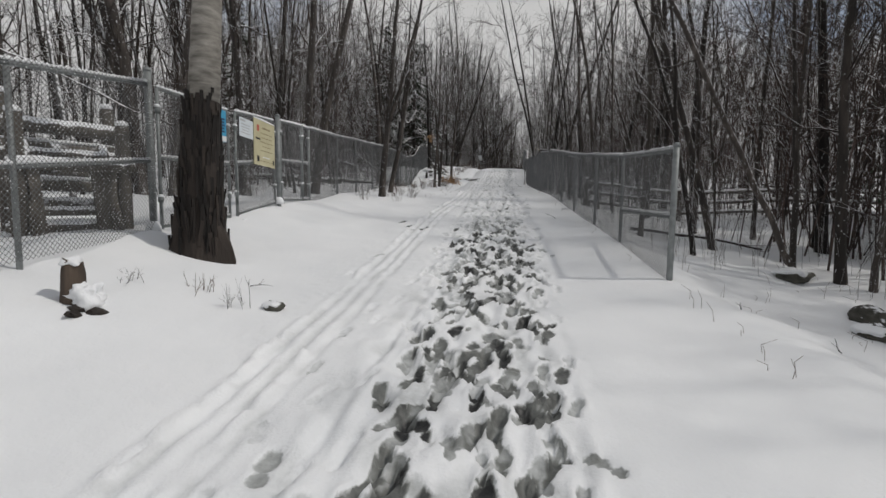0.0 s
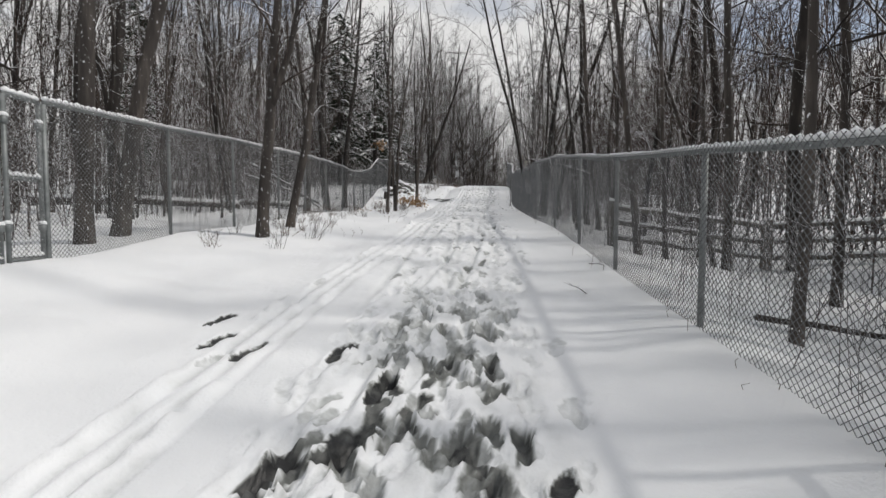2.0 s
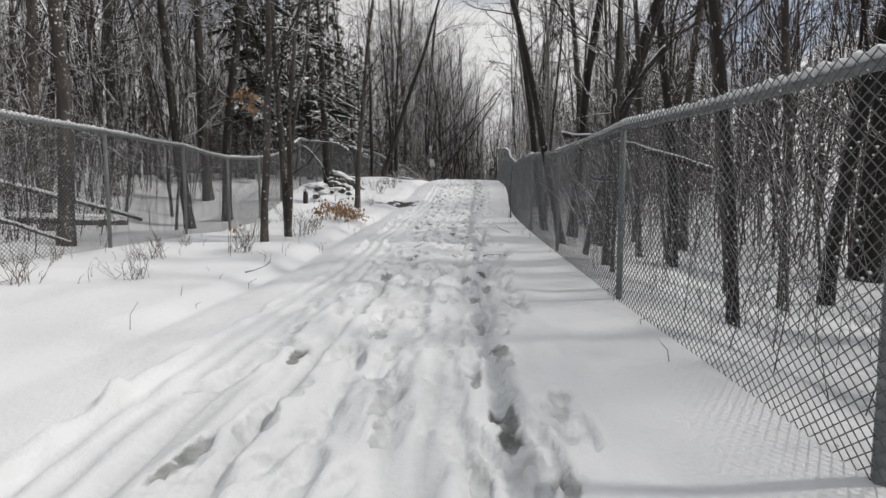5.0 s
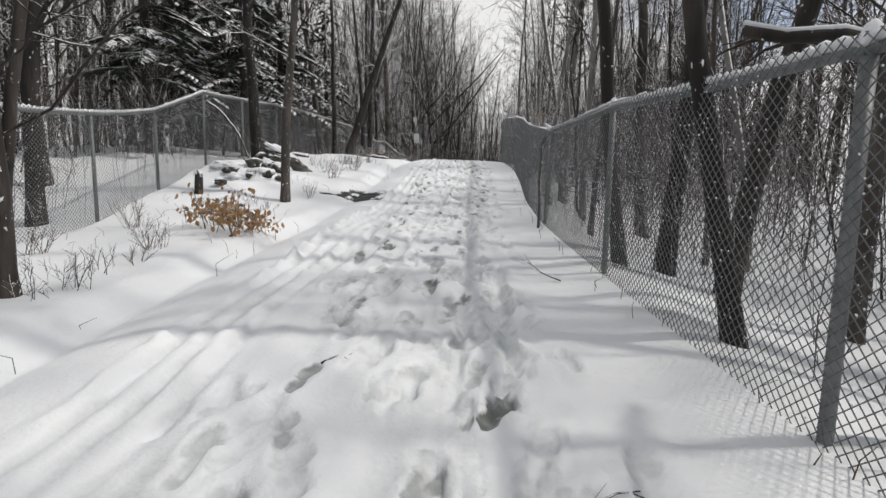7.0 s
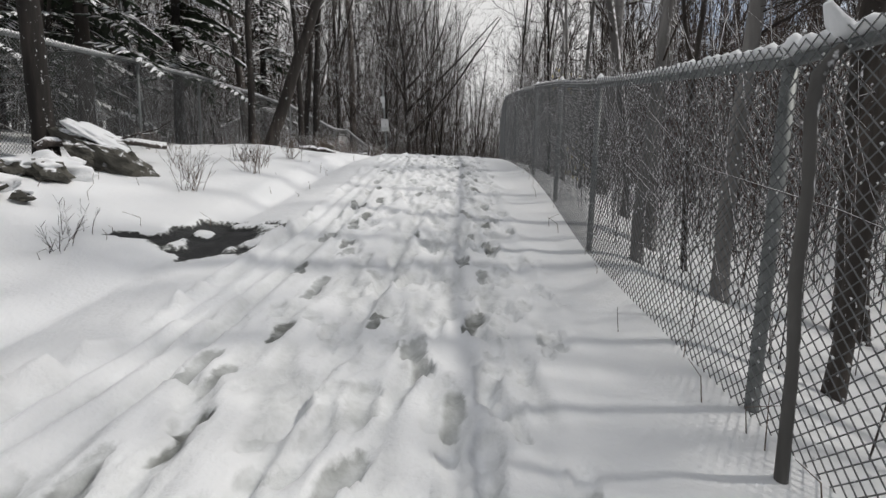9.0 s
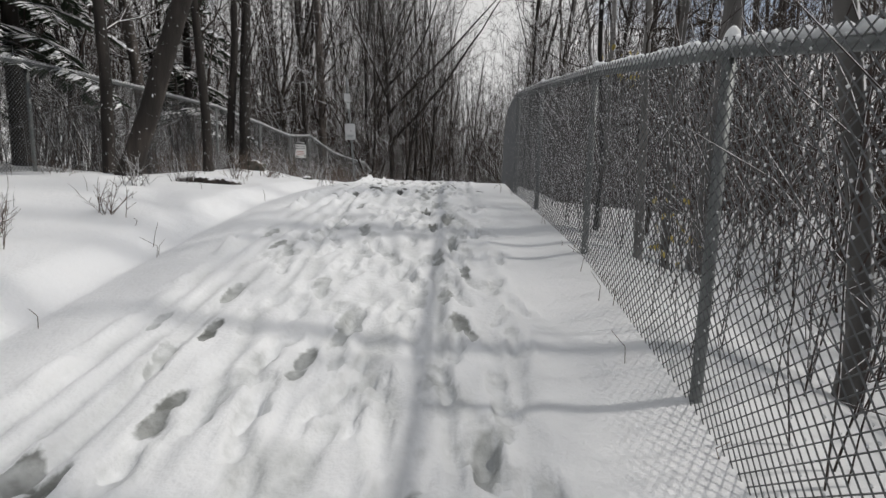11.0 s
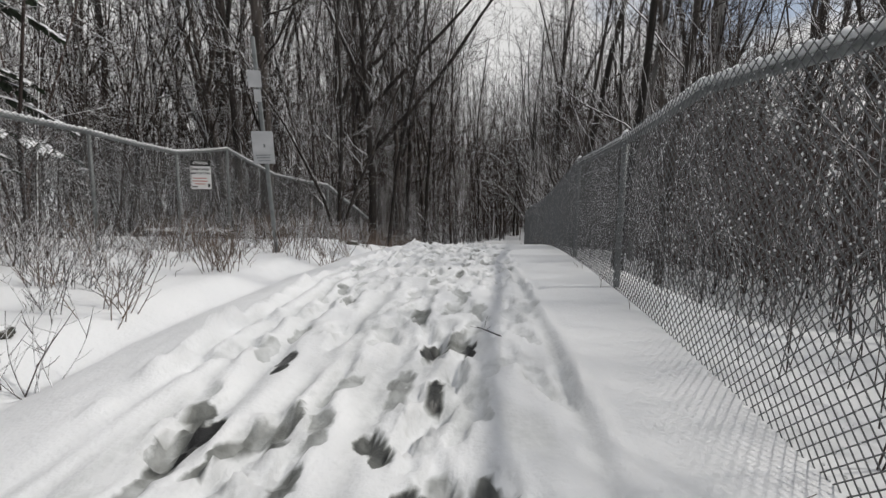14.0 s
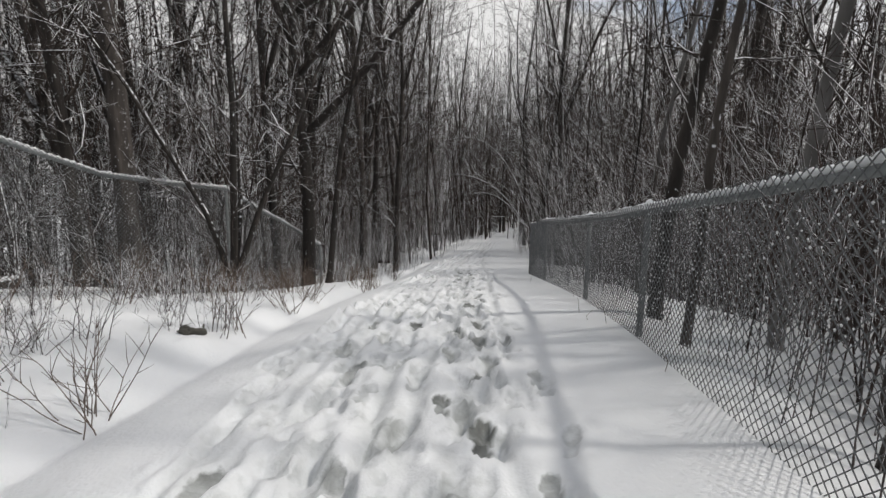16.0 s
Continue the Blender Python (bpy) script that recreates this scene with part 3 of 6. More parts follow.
# ---- chain-link fences ----
def wire_net(acc, a, b, foot_a, foot_b, top_a, top_b, pitch=0.051, r=0.0026, over=0.05):
    """Diamond netting between two uprights; wires run both ways and stand a little above the rail."""
    a, b = Vector((a[0], a[1], 0)), Vector((b[0], b[1], 0))
    run = (b - a)
    width = run.length
    run.normalize()
    nrm = Vector((-run.y, run.x, 0))
    h = (top_a - foot_a + top_b - foot_b) / 2 + over
    rise = h / pitch
    cols = int(width / pitch) + 1
    rows = int(math.ceil(rise))

    def put(s, q):
        t = s / width
        f = foot_a + (foot_b - foot_a) * t
        e = top_a + (top_b - top_a) * t + over
        return a + run * s + Vector((0, 0, f + (e - f) * q))

    for way in (1, -1):
        for k in range(-rows, cols + rows):
            s0, q0 = k * pitch, 0.0
            s1, q1 = s0 + way * h, 1.0
            if s1 == s0:
                continue
            lo, hi = 0.0, 1.0
            for lim, sign in ((0.0, 1), (width, -1)):
                d = way * h
                tt = (lim - s0) / d
                if (d > 0) == (sign > 0):
                    lo = max(lo, tt)
                else:
                    hi = min(hi, tt)
            if hi - lo < 0.01:
                continue
            p, q = put(s0 + lo * way * h, lo), put(s0 + hi * way * h, hi)
            base = len(acc.v)
            w = nrm * (0.002 * way)
            d = (q - p).normalized()
            u = d.cross(nrm).normalized()
            for e in (p, q):
                for g in range(3):
                    ang = 2 * math.pi * g / 3
                    acc.v.append(e + w + (nrm * math.cos(ang) + u * math.sin(ang)) * r)
            for g in range(3):
                g2 = (g + 1) % 3
                acc.f.append((base + g, base + g2, base + 3 + g2, base + 3 + g))
    return put, width, h, pitch, nrm


def net_snow(acc, put, width, h, pitch, nrm, odds, rng):
    """Snow caught in the crossings of the wires."""
    for i in range(int(2 * width / pitch)):
        for j in range(int(2 * h / pitch)):
            if (i + j) % 2 or rng.rand() > odds:
                continue
            s, q = i * pitch / 2, (j * pitch / 2 + 0.006) / h
            if s <= 0.02 or s >= width - 0.02 or q > 0.98:
                continue
            c = put(s, q)
            t = (put(s + 0.01, q) - c).normalized()
            k = rng.uniform(0.25, 0.62)
            c = c + t * rng.normal(0, 0.006) + Vector((0, 0, rng.normal(0, 0.004)))
            b = len(acc.v)
            acc.v += [c + t * 0.017 * k + Vector((0, 0, 0.009 * k)), c - t * 0.012 * k + Vector((0, 0, 0.004)), c + nrm * 0.006 * k, c - nrm * 0.006 * k, c + Vector((0, 0, 0.017 * k)), c - Vector((0, 0, 0.003))]
            for f in ((0, 2, 4), (2, 1, 4), (1, 3, 4), (3, 0, 4), (2, 0, 5), (1, 2, 5), (3, 1, 5), (0, 3, 5)):
                acc.f.append(tuple(b + k2 for k2 in f))


def snow_ridge(acc, a, b, rng, r=0.022, step=0.036):
    """Snow heaped on a rail, notched by the wire ends."""
    a, b = Vector(a), Vector(b)
    n = max(int((b - a).length / step), 3)
    pts, rad = [], []
    for k in range(n + 1):
        p = a.lerp(b, k / n)
        notch = 1.12 if k % 2 else 0.74
        g = notch * (0.85 + 0.3 * rng.rand()) * (0.75 + 0.5 * float(lattice(p.y * 0.9, p.x * 0.9, 31)))
        pts.append(p + Vector((0, 0, 0.008 + 0.018 * g)))
        rad.append(r * g)
    acc.tube(pts, rad, 6)


def post(parent, x, y, foot, top, r=0.03, cap=True, lean=(0, 0)):
    t = (x + lean[0], y + lean[1], top)
    p = part("post", rod((x, y, foot - 0.35), t, r, r, 10), M_GALV, parent)
    if cap:
        a = Acc()
        a.tube([Vector(t), Vector(t) + Vector((0, 0, 0.02)), Vector(t) + Vector((0, 0, 0.045)), Vector(t) + Vector((0, 0, 0.055))], [r * 1.12, r * 1.12, r * 0.7, r * 0.15], 10)
        part("post_cap", a, M_GALV, p, "domed steel cap")
    return p


NO_POST = {(5.90, 34.20), (3.72, 45.4), (2.15, 42.5), (-0.30, 35.5)}


def fence_run(fence, pts, seed, odds, extra_top=0.0, first_tall=0.0, net_sides=1):
    rng = np.random.RandomState(seed)
    for k, (x, y, foot, top) in enumerate(pts):
        tall = first_tall if k == 0 else 0.0
        if (x, y) in NO_POST:
            continue
        p = post(fence, x, y, foot, top - 0.02 + tall, 0.036 if tall else 0.024, bool(tall))
        if net_sides > 0 and y > 18:
            lump = Acc()
            lump.tube([Vector((x, y, top + 0.01)), Vector((x, y, top + 0.04)), Vector((x + 0.004, y, top + 0.075)), Vector((x + 0.006, y, top + 0.09))], [0.030, 0.030 + 0.008 * rng.rand(), 0.022, 0.008], 8)
            part("snow_cap", lump, M_SNOW, p)
    for k, (p, q) in enumerate(zip(pts, pts[1:])):
        a, b = Vector((p[0], p[1], p[3])), Vector((q[0], q[1], q[3]))
        sag = Vector((0, 0, -0.02 * rng.rand()))
        m = a.lerp(b, 0.5) + sag
        ra = Acc()
        ra.tube([a, m, b], [0.02] * 3, 8)
        part("top_rail", ra, M_GALV, fence)
        sn = Acc()
        snow_ridge(sn, a + Vector((0, 0, 0.012)), m + Vector((0, 0, 0.012)), rng)
        snow_ridge(sn, m + Vector((0, 0, 0.012)), b + Vector((0, 0, 0.012)), rng)
        part("snow_ridge", sn, M_SNOW, fence, "snow heaped along the top rail")
        net = Acc()
        off = Vector((b.y - a.y, a.x - b.x, 0)).normalized() * (-0.03 * net_sides)
        put, width, h, pitch, nrm = wire_net(net, a + off, b + off, p[2] + 0.01, q[2] + 0.01, p[3], q[3])
        part("wire_netting", net, M_WIRE, fence, "", False)
        if odds[k if k < len(odds) else -1] > 0:
            sc = Acc()
            net_snow(sc, put, width, h, pitch, nrm, odds[k if k < len(odds) else -1], rng)
            ob = part("clinging_snow", sc, M_SNOW, fence, "snow caught in the netting", True)
            tagged(ob, kind="stuff")


right_fence = root("chain_link_fence", None, "galvanised chain-link fence along the path, snow on its top rail", "fence")
fence_run(right_fence, RIGHT, 11, [0.03, 0.04, 0.05, 0.08, 0.12, 0.18, 0.22, 0.22, 0.25, 0.28, 0.34], 0, 0.06)
# low brace rail in the first bay, with its snow
b0, b1 = Vector((2.72, 5.5, 1.28)), Vector((2.85, 7.38, 1.36))
part("brace_rail", rod(b0, b1, 0.02), M_GALV, right_fence)
acc = Acc()
snow_ridge(acc, b0 + Vector((0, 0, 0.012)), b1 + Vector((0, 0, 0.012)), np.random.RandomState(3), 0.02)
part("snow_ridge", acc, M_SNOW, right_fence)

left_fence = root("chain_link_fence", None, "sagging galvanised chain-link fence at the wood's edge, rail snow-capped", "fence")
fence_run(left_fence, LEFT, 12, [0.3, 0.28, 0.25, 0.22, 0.2, 0.18, 0.16], 0, 0.0, -1)
near_fence = root("chain_link_fence", None, "galvanised chain-link fence with a middle rail beside the gate", "fence")
fence_run(near_fence, LEFT_GATE, 13, [0.5, 0.5], 0, 0.0, -1)
for p, q in zip(LEFT_GATE, LEFT_GATE[1:]):
    a, b = Vector((p[0], p[1], (p[2] + p[3]) / 2 - 0.02)), Vector((q[0], q[1], (q[2] + q[3]) / 2 - 0.02))
    part("middle_rail", rod(a, b, 0.018), M_GALV, near_fence)
    acc = Acc()
    snow_ridge(acc, a + Vector((0, 0, 0.01)), b + Vector((0, 0, 0.01)), np.random.RandomState(4), 0.022)
    part("snow_ridge", acc, M_SNOW, near_fence)


# ---- gates ----
def gate(a, b, label, seed, mid=True, bottom_gap=0.06, brace=False):
    """A pipe frame with netting, between the points a and b (x, y, foot, top)."""
    rng = np.random.RandomState(seed)
    g = root("gate", None, label, "gate")
    A, B = Vector((a[0], a[1], a[2] + bottom_gap)), Vector((b[0], b[1], b[2] + bottom_gap))
    At, Bt = Vector((a[0], a[1], a[3])), Vector((b[0], b[1], b[3]))
    part("frame_stile", rod(A - Vector((0, 0, 0.03)), At, 0.021), M_GALV, g)
    part("frame_stile", rod(B - Vector((0, 0, 0.03)), Bt, 0.021), M_GALV, g)
    rails = [(At, Bt), (A, B)]
    if mid:
        rails.append((A.lerp(At, 0.5), B.lerp(Bt, 0.5)))
    for p, q in rails:
        part("frame_rail", rod(p, q, 0.019), M_GALV, g)
        acc = Acc()
        snow_ridge(acc, p + Vector((0, 0, 0.012)), q + Vector((0, 0, 0.012)), rng, 0.02)
        part("snow_ridge", acc, M_SNOW, g)
    net = Acc()
    run = (B - A)
    off = Vector((run.y, -run.x, 0)).normalized() * 0.024
    put, width, h, pitch, nrm = wire_net(net, A + off, B + off, A.z, B.z, At.z, Bt.z, over=0.02)
    part("wire_netting", net, M_WIRE, g, "", False)
    held = Acc()
    net_snow(held, put, width, h, pitch, nrm, 0.5, rng)
    tagged(part("clinging_snow", held, M_SNOW, g, "snow caught in the netting"), kind="stuff")
    for p, q in ((A, At), (B, Bt)):
        for t in (0.2, 0.85):
            c = p.lerp(q, t)
            part("hinge", rod(c - Vector((0, 0, 0.035)), c + Vector((0, 0, 0.035)), 0.034, None, 8), M_GALV, g)
            acc = Acc()
            acc.tube([c + Vector((0, 0, 0.03)), c + Vector((0, 0, 0.055)), c + Vector((0, 0, 0.075))], [0.04, 0.035, 0.01], 7)
            part("snow_cap", acc, M_SNOW, g)
    return g


gate((-3.54, 5.82, 1.02, 2.78), (-3.35, 7.28, 1.13, 2.80), "galvanised pipe gate leaf with netting, closed, notices wired on", 21)
leaf = gate((-3.30, 7.42, 1.16, 2.82), (-3.19, 8.80, 1.36, 2.93), "galvanised pipe gate leaf with netting and a sign board", 22)
part("drop_rod", rod((-3.27, 7.40, 1.08), (-3.27, 7.40, 2.0), 0.011), M_GALV, leaf)
acc = Acc()
acc.box((-3.26, 7.42, 1.13), 0.24, 0.2, 0.05, None, 0.02)
part("foot_plate", acc, M_SNOW, leaf, "snow-covered foot plate")
gate((-3.15, 9.05, 1.42, 2.98), (-3.06, 10.02, 1.44, 3.05), "narrow galvanised pipe gate with netting, closed", 23)
gate((-3.05, 10.09, 1.45, 3.06), (-3.035, 10.46, 1.45, 3.07), "slim galvanised gate side panel beside the post", 24)
for x, y, foot, top in ((-3.57, 5.70, 1.0, 2.95), (-3.16, 8.93, 1.38, 3.05)):
    gp = root("gate_post", None, "stout galvanised gate post with a domed cap, snow at its foot", "gate post")
    post(gp, x, y, foot, top, 0.042)
    acc = Acc()
    acc.tube([Vector((x, y, foot + 0.02)), Vector((x, y, foot + 0.10)), Vector((x, y, foot + 0.17))], [0.095, 0.085, 0.03], 9)
    part("snow_collar", acc, M_SNOW, gp)


# ---- trees ----
def wander(start, way, length, n, bend, rng, up=0.0):
    pts = [Vector(start)]
    d = Vector(way).normalized()
    for k in range(n):
        d = (d + Vector((rng.normal(0, bend), rng.normal(0, bend), rng.normal(0, bend) + up))).normalized()
        pts.append(pts[-1] + d * (length / n))
    return pts


def taper(r0, r1, n, power=1.0):
    return [r1 + (r0 - r1) * (1 - k / n) ** power for k in range(n + 1)]


def sample(pts, t):
    f = t * (len(pts) - 1)
    k = min(int(f), len(pts) - 2)
    return pts[k].lerp(pts[k + 1], f - k), (pts[k + 1] - pts[k]).normalized()


def grow_tree(rng, height, r, lean=(0, 0), first=0.15, limbs=16, twigs=5, twiglets=3, curve=0.02, forks=(), limb_len=1.7, flare=1.2, sides=9, last=0.8):
    """Trunk and bare branches of one broadleaf tree at the origin."""
    trunk, crown = Acc(), Acc()
    n = 16
    pts = [Vector((0, 0, -0.25))]
    d = Vector((lean[0], lean[1], 1)).normalized()
    for k in range(n):
        d = (d + Vector((rng.normal(0, curve), rng.normal(0, curve), 0.01))).normalized()
        pts.append(pts[-1] + d * (height + 0.25) / n)
    rad = taper(r, r * 0.2, n, 0.9)
    dense = [pts[0], pts[0].lerp(pts[1], 0.35), pts[0].lerp(pts[1], 0.7)] + pts[1:]
    drad = [r * flare * 1.1, r * flare, r * 1.06] + rad[1:]
    trunk.tube(dense, drad, sides)
    stems = [(pts, rad, first, limbs)]
    for t, dx, dy, rr in forks:
        p, _ = sample(pts, t)
        q = wander(p, (dx, dy, 1), height * (1 - t) * 0.9, 10, curve * 2, rng, 0.03)
        fr = taper(r * rr, r * 0.12, 10)
        trunk.tube(q, fr, max(sides - 2, 5))
        stems.append((q, fr, 0.12, int(limbs * 0.6)))
    for pts_s, rad_s, f0, count in stems:
        for k in range(count):
            t = f0 + (last - f0) * (k + rng.rand()) / count
            p, d = sample(pts_s, t)
            a = rng.uniform(0, 2 * math.pi)
            way = Vector((math.cos(a), math.sin(a), rng.uniform(0.0, 0.5) if rng.rand() < 0.35 else rng.uniform(0.6, 1.8)))
            ln = limb_len * rng.uniform(0.45, 1.35)
            br = max(float(np.interp(t * (len(rad_s) - 1), range(len(rad_s)), rad_s)) * rng.uniform(0.2, 0.36), 0.007)
            limb = wander(p, way, ln, 5, 0.17, rng, 0.05)
            crown.tube(limb, taper(br, 0.005, 5), 3, False)
            for j in range(twigs):
                q, dd = sample(limb, rng.uniform(0.15, 1.0))
                w2 = dd + Vector((rng.normal(0, 0.55), rng.normal(0, 0.55), rng.normal(0.15, 0.4)))
                tw = wander(q, w2, ln * rng.uniform(0.25, 0.6), 2, 0.15, rng, 0.04)
                crown.tube(tw, [max(br * 0.4, 0.006), 0.005, 0.003], 3, False)
                for i in range(twiglets):
                    q2, d2 = sample(tw, rng.uniform(0.1, 1))
                    w3 = (d2 + Vector((rng.normal(0, 0.6), rng.normal(0, 0.6), rng.normal(0.1, 0.45)))).normalized()
                    crown.tube([q2, q2 + w3 * ln * rng.uniform(0.12, 0.32)], [0.0045, 0.0025], 3, False)
    return trunk, crown


def tree(x, y, label, trunk, crown, bark, twig=None, group="", rot=0.0, size=1.0, z=None):
    t = root("tree", pose(x, y, land_at(x, y) if z is None else z, 0, 0, rot), label, "tree", group)
    part("trunk", trunk, bark, t)
    tagged(part("crown", crown, twig or M_TWIG, t, "bare twigs dusted with snow"), kind="stuff")
    t.scale = (size, size, size)
    return t


# trees that stand close to the walk: x, y, trunk radius, lean x, lean y, height, bark, forks, share of bare stem
DARK, GREY, PALE = M_BARK_DARK, M_BARK, M_BARK_PALE
NEAR = [
    (-1.71, 12.95, 0.105, 0.085, 0.0, 9, GREY, ((0.28, 0.45, -0.2, 0.6),), 0.5), (-1.65, 14.1, 0.085, 0.075, 0.02, 9, GREY, (), 0.45),
    (-0.38, 20.42, 0.065, -0.05, 0, 8, GREY, (), 0.5), (-0.16, 21.02, 0.066, -0.01, 0, 8.5, GREY, ((0.035, 0.16, 0.02, 0.85), (0.04, 0.05, 0.12, 0.7)), 0.5),
    (0.42, 25.78, 0.085, 0.05, 0, 9, GREY, (), 0.5), (-0.84, 28.60, 0.135, -0.01, 0, 11, DARK, (), 0.4), (0.62, 32.5, 0.135, 0.27, 0.05, 10, DARK, (), 0.5),
    (1.02, 34.2, 0.08, 0.02, 0, 9, DARK, (), 0.4), (0.25, 33.0, 0.085, 0.0, 0, 10, DARK, (), 0.35), (1.16, 35.7, 0.115, 0.02, 0, 11, DARK, (), 0.35), (0.84, 35.95, 0.085, 0.0, 0, 10, DARK, (), 0.4),
    (-0.7, 36.2, 0.13, -0.07, 0, 11, GREY, (), 0.4),
    (-3.45, 11.6, 0.115, 0.0, 0, 12, GREY, (), 0.4), (-3.4, 12.15, 0.12, 0.15, 0, 12, GREY, (), 0.4), (-2.75, 19.7, 0.11, 0.03, 0, 11, GREY, (), 0.4), (-5.5, 15.3, 0.13, 0.0, 0, 12, GREY, (), 0.4), (-2.9, 23.6, 0.115, -0.05, 0, 11, DARK, (), 0.35), (-3.6, 26.2, 0.15, 0.0, 0, 12, DARK, (), 0.35),
    (-2.45, 24.4, 0.12, 0.0, 0, 12, DARK, (), 0.35), (-6.1, 26.2, 0.17, 0.02, 0, 12, GREY, (), 0.4), (-9.3, 26.0, 0.15, -0.03, 0, 12, GREY, (), 0.4), (-5.0, 22.5, 0.11, -0.05, 0, 11, GREY, (), 0.4),
    (-6.8, 10.5, 0.15, -0.05, 0, 12, GREY, (), 0.4), (-7.4, 11.6, 0.17, -0.12, 0, 12, GREY, ((0.3, -0.3, 0, 0.7),), 0.4), (-6.4, 12.4, 0.12, -0.06, 0, 12, GREY, (), 0.4),
    (4.1, 45.7, 0.15, 0.08, 0, 13, DARK, ((0.3, 0.9, 0.1, 0.6), (0.45, -0.5, 0, 0.5), (0.4, 0.8, -0.4, 0.5), (0.5, 1.1, 0.2, 0.45)), 0.28), (4.57, 44.7, 0.065, 0.14, 0, 9, DARK, (), 0.3),
    (-0.5, 47.6, 0.12, 0.0, 0, 12, DARK, (), 0.35), (0.1, 48.3, 0.15, 0.02, 0, 12, DARK, (), 0.35), (-3.3, 50.6, 0.14, 0.03, 0, 12, DARK, (), 0.35), (3.0, 47.4, 0.05, 0.02, 0, 8, GREY, (), 0.2),
    (3.36, 43.2, 0.06, 0.02, 0, 8, DARK, ((0.05, 0.25, 0.1, 0.8), (0.04, -0.3, 0, 0.8), (0.06, 0.1, 0.2, 0.8)), 0.2),
    # beyond the fence on the other side
    (5.3, 8.9, 0.08, -0.22, 0, 10, GREY, (), 0.4), (7.3, 13.4, 0.125, -0.08, 0, 12, DARK, (), 0.4), (6.14, 7.01, 0.085, -0.05, 0, 12, DARK, (), 0.4), (7.84, 9.48, 0.125, 0.0, 0, 12, DARK, (), 0.4),
    (7.07, 10.5, 0.06, 0.0, 0, 11, GREY, (), 0.4), (6.3, 6.65, 0.052, -0.02, 0, 11, GREY, (), 0.4), (4.02, 9.40, 0.056, 0.03, 0, 11, GREY, (), 0.45), (6.2, 11.4, 0.072, -0.05, 0, 11, GREY, (), 0.4),
    (5.6, 12.7, 0.078, 0.0, 0, 12, GREY, (), 0.45), (4.40, 13.14, 0.068, -0.09, 0, 11, GREY, (), 0.4), (4.69, 12.82, 0.046, -0.05, 0, 10, GREY, (), 0.4), (8.9, 19.9, 0.22, 0.16, 0, 14, DARK, (), 0.5),
    (5.9, 13.4, 0.05, -0.2, 0, 9, GREY, (), 0.4), (5.98, 20.2, 0.09, 0.0, 0, 11, DARK, (), 0.4), (8.1, 17.2, 0.14, -0.03, 0, 13, DARK, (), 0.45), (7.03, 18.6, 0.09, 0.0, 0, 12, DARK, (), 0.4),
    (6.07, 18.1, 0.06, 0.0, 0, 11, GREY, (), 0.4), (5.74, 18.5, 0.09, -0.06, 0, 11, GREY, (), 0.4), (4.03, 18.24, 0.042, 0.05, 0, 11, DARK, (), 0.5), (4.12, 19.16, 0.042, 0.2, 0, 8, GREY, (), 0.4),
    (3.93, 17.85, 0.026, 0.03, 0, 5, GREY, (), 0.4), (4.5, 22.1, 0.075, -0.16, 0, 11, DARK, (), 0.5), (5.15, 22.5, 0.11, 0.0, 0, 13, DARK, (), 0.5), (5.41, 21.9, 0.115, 0.12, 0, 13, DARK, (), 0.5),
    (5.85, 21.0, 0.06, -0.1, 0, 10, GREY, (), 0.4), (4.2, 20.1, 0.065, -0.2, 0, 11, DARK, (), 0.6), (5.58, 26.95, 0.10, 0.0, 0, 12, PALE, (), 0.4), (5.6, 25.9, 0.07, 0.0, 0, 10, PALE, (), 0.4),
    (6.7, 25.8, 0.12, -0.05, 0, 12, GREY, (), 0.4), (6.9, 15.6, 0.07, 0.04, 0, 10, GREY, ((0.2, 0.3, 0, 0.7),), 0.4), (7.6, 22.6, 0.10, -0.04, 0, 12, GREY, (), 0.4), (6.4, 23.6, 0.05, 0.06, 0, 10, GREY, (), 0.4),
    (5.0, 15.9, 0.045, 0.05, 0, 9, GREY, (), 0.4), (4.6, 16.9, 0.055, -0.04, 0, 10, DARK, (), 0.4), (5.2, 24.6, 0.05, 0.02, 0, 9, GREY, (), 0.4),
    (6.7, 30.3, 0.11, 0.03, 0, 11, PALE, (), 0.4), (5.8, 29.8, 0.04, 0.0, 0, 8, PALE, (), 0.4), (6.3, 30.2, 0.045, -0.05, 0, 9, PALE, (), 0.4), (6.4, 31.8, 0.04, 0.03, 0, 9, PALE, (), 0.4),
    (7.7, 37.2, 0.06, 0.0, 0, 10, GREY, (), 0.35), (8.7, 39.6, 0.065, -0.03, 0, 10, PALE, (), 0.4), (7.95, 40.2, 0.075, 0.0, 0, 11, DARK, (), 0.35), (7.5, 39.2, 0.04, 0.03, 0, 8, GREY, (), 0.35),
    (8.6, 38.6, 0.06, 0.02, 0, 10, GREY, (), 0.35), (6.98, 36.85, 0.055, 0.03, 0, 9, DARK, (), 0.35),
]
for k, (x, y, r, lx, ly, h, bark, forks, first) in enumerate(NEAR):
    rng = np.random.RandomState(100 + k)
    slim = r < 0.06
    tr, cr = grow_tree(rng, h * 0.85, r * 0.92, (lx, ly), first * 0.6, 10 if slim else 14, 5, 3, 0.032, forks, 1.0 if slim else 1.5, 1.2, 7 if slim else 10)
    stain = {"dark_wet_bark": "dark wet", "grey_brown_bark": "grey-brown", "pale_grey_bark": "pale grey"}[bark.name]
    label = f"{'slender' if slim else 'tall'} bare {'forked ' if forks else ''}{'leaning ' if abs(lx) > 0.11 else ''}tree with {stain} bark standing in snow"
    tree(x, y, label, tr, cr, bark)


